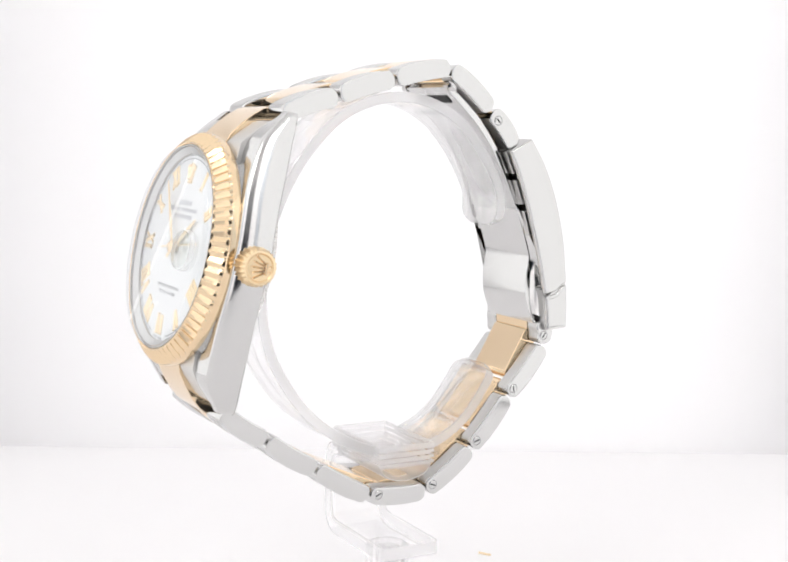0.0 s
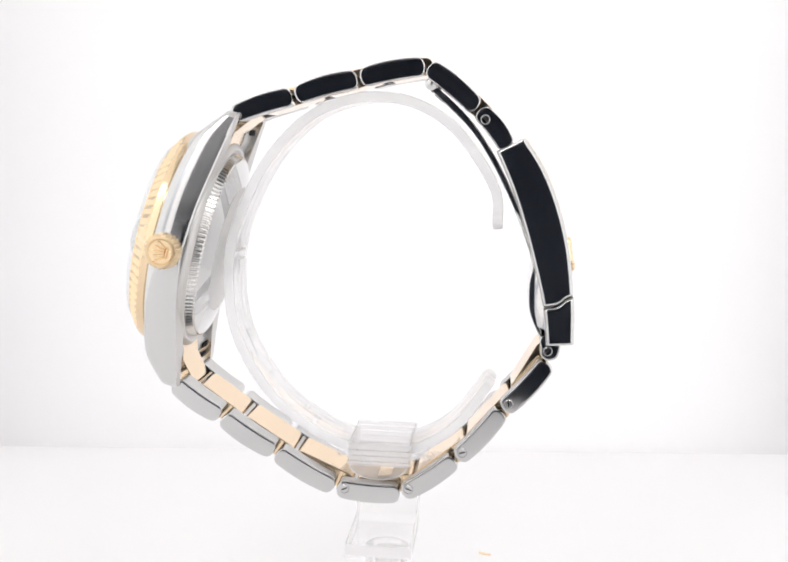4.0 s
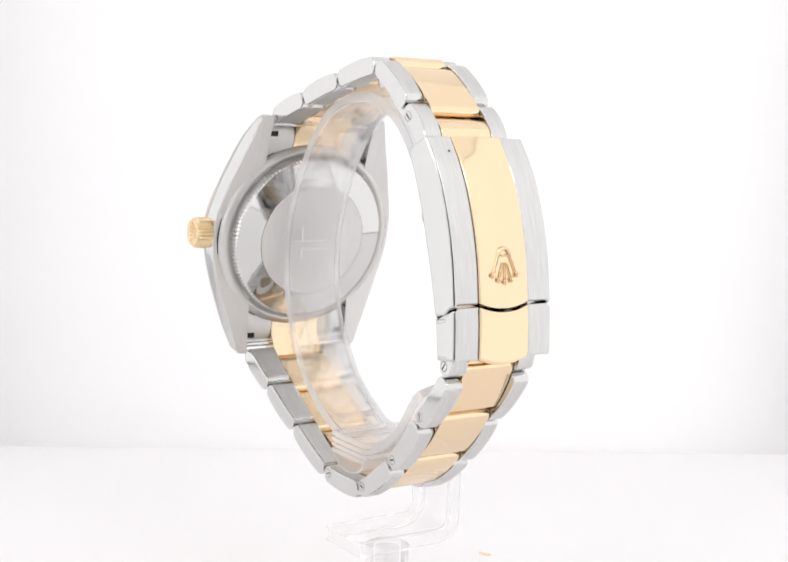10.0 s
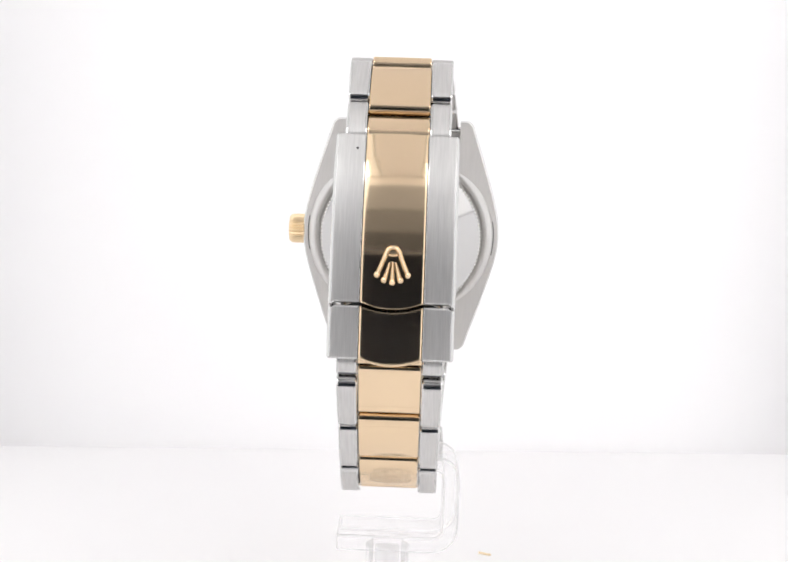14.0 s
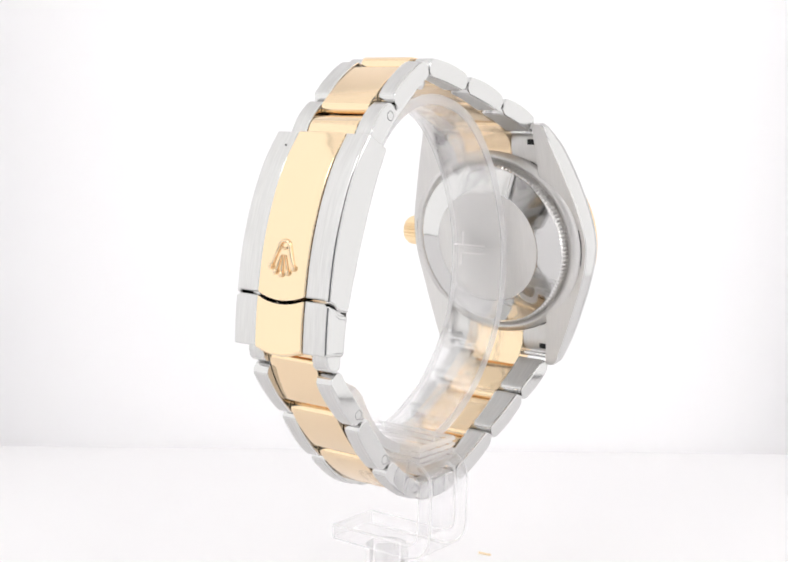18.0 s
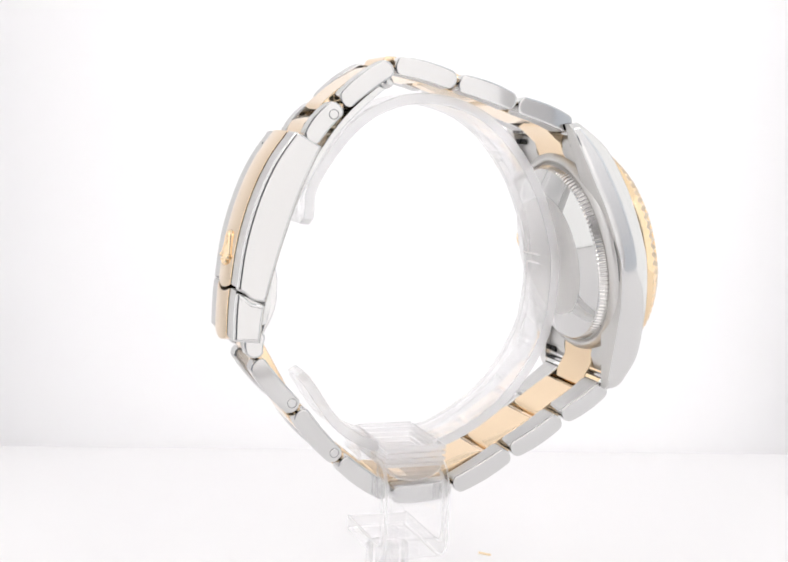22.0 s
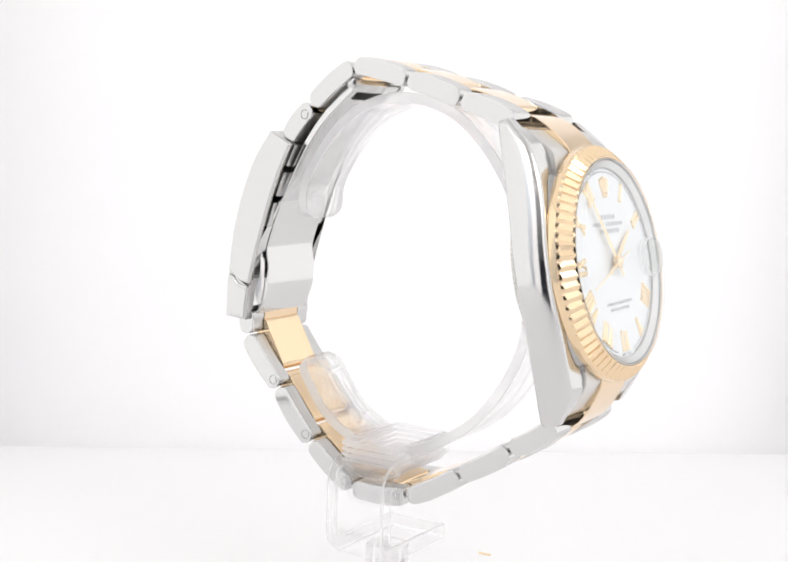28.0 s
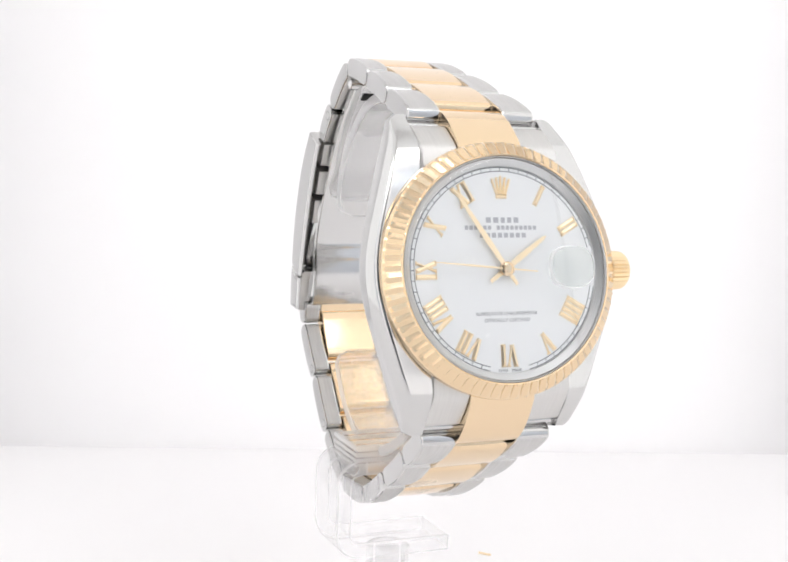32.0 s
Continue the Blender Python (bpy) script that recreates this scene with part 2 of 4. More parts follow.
def spline(pts, n):
    """A smooth curve through 2D points, n points evenly along it."""
    p = [Vector(q) for q in pts]
    p = [2 * p[0] - p[1]] + p + [2 * p[-1] - p[-2]]
    fine = []
    for i in range(1, len(p) - 2):
        for k in range(24):
            t = k / 24
            fine.append(0.5 * ((2 * p[i]) + (p[i + 1] - p[i - 1]) * t + (2 * p[i - 1] - 5 * p[i] + 4 * p[i + 1] - p[i + 2]) * t * t
                               + (3 * p[i] - p[i - 1] - 3 * p[i + 1] + p[i + 2]) * t ** 3))
    fine.append(p[-2])
    run = [0.0]
    for a, b in zip(fine, fine[1:]):
        run.append(run[-1] + (b - a).length)
    out = []
    j = 0
    for i in range(n):
        s = run[-1] * i / (n - 1)
        while j < len(run) - 2 and run[j + 1] < s:
            j += 1
        out.append(fine[j].lerp(fine[j + 1], (s - run[j]) / max(1e-9, run[j + 1] - run[j])))
    return out


BASE = -57.0                 # lowest point of the bracelet, mm below the camera


def W(x, y, z):
    """Millimetres of the watch (x across, y to the dial, z up from camera height) to its own space."""
    return Vector((x, y, z - BASE)) / 1000


# ---------------------------------------------------------------- studio
def studio():
    def sheet(name, x0, x1, y0, y1, z0, z1, mat, label, kind="structure"):
        bm = box(bmesh.new(), x0, x1, y0, y1, z0, z1)
        return tagged(part(name, bm, mat, None), label, "wall" if "wall" in name else name.split("_")[0], kind=kind)
    bm = prism([(-190, -205), (190, -205), (190, 145.5), (-190, 113.2)], -6, 0, lambda z, a, b: Vector((a, b, z)) / 1000)
    tagged(part("floor", bm, FLOOR, None), "smooth white floor of a small photo tent", "floor", kind="structure")
    prof = [(2.7, -4), (2.7, 0.8), (2.7, 3.2), (2.7, 300), (9, 300), (9, -4)]
    bm = prism(prof, -215, 215, lambda x, a, b: Vector((x, a + 123.5, b)) / 1000)
    ob = tagged(part("wall_back", bm, PAPER, None), "plain white backdrop sheet standing on the floor", "wall", kind="structure")
    ob.rotation_euler = (0, 0, radians(4.86))
    sheet("wall_left", -196, -190, -205, 170, -6, 300, LAMP_BACKING, "unseen dark side wall of the photo tent behind the stand-in lamp")
    sheet("wall_right", 190, 196, -205, 170, -6, 300, LAMP_BACKING, "unseen dark side wall of the photo tent behind the stand-in lamp")
    sheet("ceiling", -196, 196, -211, 170, 300, 306, LAMP_BACKING, "unseen dark ceiling of the photo tent behind the stand-in lamps")
    for x0, x1, name in ((-189.5, -188, "trim_left"), (188, 189.5, "trim_right")):
        sheet(name, x0, x1, -204.8, -152, 0.2, 299, CORNER, "blue-grey cloth strip in the corner of the tent")
    # front flap with a slot for the lens, and the dark room behind it
    bm = bmesh.new()
    box(bm, -190, -62, -211, -205, -6, 300)
    box(bm, 58, 190, -211, -205, -6, 300)
    box(bm, -62, 58, -211, -205, 128, 300)
    tagged(part("wall_front", bm, CLOTH, None), "white front flap with an open slot for the lens", "wall", kind="structure")
    # unseen cards, darker downward, so the metal mirrors a painted light falloff
    for name, z0, z1, y, mat, words in (("lens_flap", 198, 262, -202.6, FALLOFF_TOP, "unseen grey card above the lens slot, top tone of a painted falloff"),
                                        ("lens_flap_lower", 160, 200, -203.4, FALLOFF_MID, "unseen darker grey card, middle tone of the painted falloff"),
                                        ("lens_hood", 128, 162, -204.2, FALLOFF_LOW, "unseen dark grey card at the lens slot, lowest tone of the painted falloff")):
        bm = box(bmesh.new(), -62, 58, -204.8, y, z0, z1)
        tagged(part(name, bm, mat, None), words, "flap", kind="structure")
    # unseen sheet added so the clasp mirrors a dimmer strip of ceiling
    sheet("ceiling_middle", -40, 40, -203, 163, 298, 299.8, CLOTH, "unseen white sheet added between the two ceiling lamps to dim reflections")
    bm = bmesh.new()
    box(bm, -300, 300, -620, -610, -60, 320)
    box(bm, -300, 300, -620, -212, -70, -60)
    box(bm, -300, 300, -620, -212, 320, 330)
    box(bm, -310, -300, -620, -212, -60, 320)
    box(bm, 300, 310, -620, -212, -60, 320)
    tagged(part("wall_room", bm, BLACK, None), "dim blue-grey room beyond the tent opening", "wall", kind="structure")


# ---------------------------------------------------------------- bracelet
TOP = [(25.0, 1.74), (15.65, 4.9), (5.95, 7.8), (-4.1, 9.95), (-12.0, 3.85), (-16.9, -1.9)]
LOW = [(-24.0, -30.8), (-24.35, -34.05), (-17.6, -41.98), (-10.75, -50.05), (-2.4, -56.05), (7.9, -55.5), (17.4, -50.15), (25.9, -44.75), (33.4, -39.6)]
TOP_HALF = [9.75, 9.1, 8.4, 7.85, 7.6, 7.55]
LOW_HALF = [7.5, 7.5, 7.45, 7.45, 7.55, 7.8, 8.4, 9.1, 9.8]
CENTRE = (0.0, -22.0)


def bar_outline(a, b, thick, arch, gap, lift=0.25, ends=6, hollow=0.0):
    """A rounded bar in the loop's plane from joint a to joint b; it bulges away from the loop's middle."""
    a, b = Vector(a), Vector(b)
    d = (b - a).normalized()
    n = Vector((-d.y, d.x))
    if n.dot((a + b) / 2 - Vector(CENTRE)) < 0:
        n = -n
    a, b = a + d * gap + n * lift, b - d * gap + n * lift
    h = thick / 2
    L = (b - a).length
    out = []
    for i in range(ends + 1):          # round end at b, from the outside in
        t = math.pi / 2 - math.pi * i / ends
        out.append(b - d * h * 0.75 + d * h * 0.75 * math.cos(t) + n * h * math.sin(t))
    for i in range(1, 6):              # inner edge
        s = i / 6
        out.append(b - d * h * 0.75 - d * (L - 1.5 * h) * s - n * (h - hollow * 4 * s * (1 - s)))
    for i in range(ends + 1):
        t = -math.pi / 2 - math.pi * i / ends
        out.append(a + d * h * 0.75 + d * h * 0.75 * math.cos(t) + n * h * math.sin(t))
    for i in range(1, 8):              # outer edge, arched
        s = i / 8
        out.append(a + d * h * 0.75 + d * (L - 1.5 * h) * s + n * (h + arch * 4 * s * (1 - s)))
    return [(p.x, p.y) for p in out]


def along(path, s):
    """Place at arc length s on a polyline (extended past its ends)."""
    p = [Vector(q) for q in path]
    for i in range(len(p) - 1):
        L = (p[i + 1] - p[i]).length
        if s <= L or i == len(p) - 2:
            return p[i] + (p[i + 1] - p[i]) * (s / L)
        s -= L


def lengths(path):
    out = [0.0]
    for a, b in zip(path, path[1:]):
        out.append(out[-1] + (Vector(b) - Vector(a)).length)
    return out


def outer_link(watch, a, b, ha, hb, side, inner, thick=2.85, screw=None):
    A, B = Vector(a), Vector(b)
    d = (B - A)

    def half(y, z):
        s = ((Vector((y, z)) - A).dot(d)) / d.length_squared
        return side * (ha + (hb - ha) * min(1, max(0, s)))
    bm = prism(bar_outline(a, b, thick, 0.3, 0.14, hollow=0.14), side * inner, half, W, 0.36)
    ob = part("outer_link", bm, None, watch)
    me = ob.data
    me.materials.append(BRUSHED)
    me.materials.append(STEEL)
    for p in me.polygons:
        if abs(p.normal.x) > 0.25 or abs(p.normal.y * d.x + p.normal.z * d.y) > 0.5 * d.length:
            p.material_index = 1
    if screw is not None and not (screw == 0.62 and side > 0):
        c = A.lerp(B, screw)
        s = lathe([(0, 0.06), (0.6, 0.06), (0.68, 0.0), (0.68, -0.2)], 20)
        q = Matrix.Translation(W(half(c.x, c.y), c.x, c.y)) @ Matrix.Rotation(radians(90 * side), 4, "Y") @ Matrix.Rotation(0.6 + 0.7 * c.x, 4, "Z")
        bmesh.ops.transform(s, matrix=q, verts=s.verts)
        rim = lathe([(0.6, 0.012), (0.76, 0.012), (0.78, -0.1)], 20)
        bmesh.ops.transform(rim, matrix=q, verts=rim.verts)
        part("screw_recess", rim, GROOVE, ob, "grey rim round the screw head")
        if side < 0:
            slot = box(bmesh.new(), -0.5, 0.5, -0.11, 0.11, 0.0, 0.075, q)
            part("screw_slot", slot, DARK, ob, "dark slot of the screw")
        part("link_screw", s, STEEL, ob, "small slotted steel screw head")
    return ob


def centre_link(watch, a, b, half, mat=None, thick=2.65):
    bm = prism(bar_outline(a, b, thick, 0.28, 0.2), -half, half, W, 0.2)
    return part("centre_link", bm, mat or GOLD, watch, "polished yellow gold centre link")


def bracelet(watch):
    for k in range(5):
        for side in (-1, 1):
            outer_link(watch, TOP[k], TOP[k + 1], TOP_HALF[k], TOP_HALF[k + 1], side, 4.72 if k < 2 else 4.5, screw=0.25 if k == 4 else None)
    for k in range(8):
        for side in (-1, 1):
            a = (-23.85, -29.6) if k == 0 else LOW[k]
            outer_link(watch, a, LOW[k + 1], LOW_HALF[k], LOW_HALF[k + 1], side, 4.55, screw=0.86 if 1 <= k <= 4 else (0.62 if k == 0 else None))
    shift = [3.4, 3.7, 3.6, 1.2, 2.6, 0.0]
    for k in range(5):
        A, B = Vector(TOP[k]), Vector(TOP[k + 1])
        d = (B - A).normalized()
        a, b = A + d * shift[k], B + d * shift[k + 1]
        centre_link(watch, a, b, 4.75 if k < 2 else 4.45)
    run = lengths(LOW)
    shift = 2.6
    for k in range(8):
        a, b = along(LOW, max(0.2, run[k] - shift)), along(LOW, run[k + 1] - shift)
        centre_link(watch, a, b, 4.45 if k < 6 else 4.7)


# ---------------------------------------------------------------- clasp
COVER_OUT = [(-19.3, -0.2), (-22.3, -4.6), (-24.7, -9.9), (-26.6, -16.5), (-27.6, -23.6), (-27.9, -27.0), (-28.0, -31.0), (-28.0, -33.0)]
COVER_IN = [(-15.1, -2.4), (-17.0, -6.4), (-18.8, -10.9), (-21.2, -18.4), (-23.0, -25.2), (-23.5, -28.2), (-23.8, -31.3), (-23.9, -33.2)]


def slab_between(outer, inner, x0, x1, lift=0.0, n=24, width=0.15, s0=0.0, s1=1.0, bow=0.0):
    """A bent slab between two curves in the loop's plane, from x0 to x1, from share s0 to s1 of their length; lift moves the outside out; bow bends its ends."""
    o, i = spline(outer, 121), spline(inner, 121)
    cols = 9
    bm = bmesh.new()
    grid_o, grid_i = [], []
    for c in range(cols):
        u = -1 + 2 * c / (cols - 1)
        x = x0 + (x1 - x0) * c / (cols - 1)
        ro, ri = [], []
        for r in range(n):
            e0 = s0 + (bow[0] * (1 - u * u) if bow else 0)
            e1 = s1 + (bow[1] * (1 - u * u) if bow else 0)
            s = min(1.0, max(0.0, e0 + (e1 - e0) * r / (n - 1))) * 120
            k = min(119, int(s))
            po, pi = o[k].lerp(o[k + 1], s - k), i[k].lerp(i[k + 1], s - k)
            out = (po - pi).normalized()
            po = po + out * (lift * (1 - 0.6 * u * u) if lift else 0)
            ro.append(bm.verts.new(W(x, po.x, po.y)))
            ri.append(bm.verts.new(W(x, pi.x, pi.y)))
        grid_o.append(ro)
        grid_i.append(ri)
    for c in range(cols - 1):
        for r in range(n - 1):
            bm.faces.new((grid_o[c][r], grid_o[c + 1][r], grid_o[c + 1][r + 1], grid_o[c][r + 1]))
            bm.faces.new((grid_i[c][r], grid_i[c][r + 1], grid_i[c + 1][r + 1], grid_i[c + 1][r]))
        for r in (0, n - 1):
            bm.faces.new((grid_o[c][r], grid_i[c][r], grid_i[c + 1][r], grid_o[c + 1][r]))
    for c in (0, cols - 1):
        for r in range(n - 1):
            bm.faces.new((grid_o[c][r], grid_o[c][r + 1], grid_i[c][r + 1], grid_i[c][r]))
    bmesh.ops.recalc_face_normals(bm, faces=bm.faces)
    if width:
        bevel(bm, width, 40)
    return bm


def two_tone(ob, first, second, test):
    ob.data.materials.clear()
    ob.data.materials.append(first)
    ob.data.materials.append(second)
    for p in ob.data.polygons:
        if test(p):
            p.material_index = 1


def flank(a, b, side, s0, s1, hook, hollow):
    """One steel flank of the clasp: a thick bent strip with rounded outer edges, hollow behind where it covers the blade."""
    o, i = spline(COVER_OUT, 121), spline(COVER_IN, 121)
    span = lengths([tuple(v) for v in o])[-1]
    rr = 0.58
    xs = [a, a + 0.06, a + 0.2, a + 1.2, a + 2.2, b - 1.3, b - 0.95, b - 0.75, b - 0.55, b - 0.4, b - 0.25, b - 0.12, b - 0.04, b]
    rows = 30 if hollow else 12
    es = [0.0, 0.05, 0.14, 0.28, 0.44, 0.6]

    def sink(d, r):
        return r - math.sqrt(max(0.0, r * r - (r - min(d, r)) ** 2))
    def smooth(w):
        w = min(1.0, max(0.0, w))
        return w * w * (3 - 2 * w)
    # columns across the outside, then down the side wall: place, share from outside to inside, share of the step in the seam
    cols = [(x, 0.0, 0.25 * smooth((x - 7.9) / 0.6)) for x in xs] + [(b, f, 0.25 + 0.75 * smooth(f / 0.62)) for f in (0.15, 0.3, 0.45, 0.6, 0.8)]
    cols_in = [(x, 1.0, smooth((x - 7.9) / 0.6)) for x in xs]
    bm = bmesh.new()
    grid_o, grid_i = [], []
    for grid, columns in ((grid_o, cols), (grid_i, cols_in)):
        for x, f, w in columns:
            e0, e1 = s0 + hook[0] * w, s1 + hook[1] * w
            near = [e0 + d / span for d in es] + [e0 + (e1 - e0) * r / rows for r in range(1, rows)] + [e1 - d / span for d in reversed(es)]
            row = []
            for e in near:
                s = min(1.0, max(0.0, e)) * 120
                k = min(119, int(s))
                po, pi = o[k].lerp(o[k + 1], s - k), i[k].lerp(i[k + 1], s - k)
                out = (po - pi).normalized()
                d_end = min(e - e0, e1 - e) * span
                drop = max(sink(b - x, rr), sink(x - a, 0.2), sink(d_end, 0.28)) + 0.02 * ((x - 6.5) / 2) ** 2
                if hollow and x < b - 0.7:
                    pi = po.lerp(pi, 0.5)
                else:
                    pi = pi + out * sink(b - x, 0.6)
                p = (po - out * drop).lerp(pi, f)
                ex = x - sink(d_end, 0.3) * (x - a) / (b - a)
                row.append(bm.verts.new(W(side * ex, p.x, p.y)))
            grid.append(row)
    n, last = len(grid_o[0]), len(xs) - 1
    for c in range(len(grid_o) - 1):
        for r in range(n - 1):
            bm.faces.new((grid_o[c][r], grid_o[c + 1][r], grid_o[c + 1][r + 1], grid_o[c][r + 1]))
    for c in range(last):
        for r in range(n - 1):
            bm.faces.new((grid_i[c][r], grid_i[c][r + 1], grid_i[c + 1][r + 1], grid_i[c + 1][r]))
        for r in (0, n - 1):
            bm.faces.new((grid_o[c][r], grid_i[c][r], grid_i[c + 1][r], grid_o[c + 1][r]))
    for r in (0, n - 1):
        bm.faces.new([g[r] for g in grid_o[last:]] + [grid_i[last][r]])
    for c in (0, -1):
        for r in range(n - 1):
            bm.faces.new((grid_o[c][r], grid_o[c][r + 1], grid_i[c][r + 1], grid_i[c][r]))
    return bm


def skirt(edge, back, side):
    """A bent wall that leaves the blade's rim at back and flares out to edge."""
    e, b = spline(edge, 41), spline(back, 41)
    bm = bmesh.new()
    rows = []
    for k in range(41):
        f = math.sin(min(1.0, k / 26) * math.pi / 2)
        x0, x1 = 6.0, 6.35 + 0.8 * f
        row = []
        for q in range(7):
            w = q / 6
            p = b[k].lerp(e[k], w)
            row.append(W(side * (x0 + 0.35 * min(1, 3 * w) + (x1 - 6.35) * w * w), p.x, p.y))
        for q in range(6, -1, -1):
            w = q / 6
            p = b[k].lerp(e[k], w)
            row.append(W(side * (x0 - 0.4 + 0.35 * min(1, 3 * w) + (x1 - 6.35) * w * w), p.x, p.y))
        rows.append([bm.verts.new(v) for v in row])
    for f, g in zip(rows, rows[1:]):
        for q in range(14):
            bm.faces.new((f[q], f[(q + 1) % 14], g[(q + 1) % 14], g[q]))
    bm.faces.new(rows[0])
    bm.faces.new(rows[-1])
    bmesh.ops.recalc_face_normals(bm, faces=bm.faces)
    return bm


def clasp(watch):
    GAP, END = 0.722, 0.944
    for s0, s1, name in ((0.0, GAP - 0.006, "clasp_cover"), (GAP + 0.006, END, "clasp_catch")):
        for side in (-1, 1):
            bm = flank(4.4, 8.75, side, s0, s1, (0.0, 0.04) if s0 == 0 else (0.04, 0.0), s0 == 0)
            ob = part(name, bm, None, watch, "brushed steel flank of the folding clasp")
            two_tone(ob, BRUSHED, STEEL, lambda p: abs(p.normal.x) > 0.3)
        bow = (0.0, 0.026) if s0 == 0 else (0.026, 0.026)
        inner = [Vector(o).lerp(Vector(i), 0.45) for o, i in zip(COVER_OUT, COVER_IN)]
        part("clasp_inlay", slab_between(COVER_OUT, inner, -4.385, 4.385, 0.35, 24 if s0 == 0 else 12, 0.3, s0, s1, bow), GOLD, watch,
             "polished yellow gold strip along the clasp")
    # folding blade inside
    blade = [(-4.6, 8.0), (-8.9, 4.4), (-12.1, 1.0), (-15.1, -3.4), (-18.1, -9.1), (-20.1, -13.7), (-21.3, -18.0), (-21.8, -20.4), (-21.9, -22.9), (-22.1, -25.8), (-22.75, -28.6), (-23.5, -30.9)]
    inn = [(-4.0, 7.2), (-7.9, 3.85), (-11.2, 0.6), (-14.3, -3.8), (-17.4, -9.5), (-19.4, -14.0), (-20.75, -17.6), (-21.3, -19.8), (-20.9, -22.4), (-21.05, -26.0), (-21.9, -28.5), (-23.1, -30.8)]
    part("folding_blade", slab_between(blade, inn, -6.25, 6.25, 0.0, 60, 0.3), SATIN, watch, "polished steel folding blade")
    # skirts bent outward along both edges of its lower end
    edge = [(-18.5, -11.2), (-20.5, -15.2), (-22.4, -18.8), (-23.8, -22.4), (-24.3, -25.8), (-24.3, -28.2), (-24.1, -29.4)]
    back = [(-18.2, -11.1), (-19.7, -14.6), (-20.95, -17.9), (-21.5, -20.2), (-21.2, -23.2), (-21.3, -26.2), (-22.0, -28.6)]
    for side in (-1, 1):
        part("blade_skirt", skirt(edge, back, side), SATIN, watch, "polished skirt along the folding blade")
    mid = [Vector(o).lerp(Vector(i), 0.5) for o, i in zip(COVER_OUT, COVER_IN)]
    for s0, s1 in ((0.0, 0.12), (0.155, 0.285), (0.32, 0.45)):
        part("clasp_rung", slab_between(mid, COVER_IN, -7.4, 7.4, 0.0, 8, 0.15, s0, s1), BRUSHED, watch, "steel rung inside the clasp cover")
    bm = box(bmesh.new(), -4.4, 4.4, -0.75, 0.75, -0.1, 0.25, Matrix.Translation(W(0, -5.95, 5.5)) @ Matrix.Rotation(radians(40.7), 4, "X"))
    part("blade_slot", bm, DARK, watch, "dark slot in the folding blade")
    for side in (-1, 1):
        bm = lathe([(0, 0.45), (0.55, 0.35), (0.95, 0.1), (1.0, -0.3), (1.0, -1.2), (0, -1.2)], 20)
        bmesh.ops.transform(bm, matrix=Matrix.Translation(W(side * 6.9, -4.9, 7.5)) @ Matrix.Rotation(radians(90 * side), 4, "Y"), verts=bm.verts)
        part("hinge_pin", bm, STEEL, watch, "small round hinge pin")
    hole = lathe([(0, 0.03), (0.16, 0.03), (0.16, -0.2)], 12)
    bmesh.ops.transform(hole, matrix=Matrix.Translation(W(-5.6, -20.85, -2.25)) @ Matrix.Rotation(radians(56), 4, "X"), verts=hole.verts)
    part("pin_hole", hole, DARK, watch, "tiny dark pin hole in the clasp")
    emblem(watch)


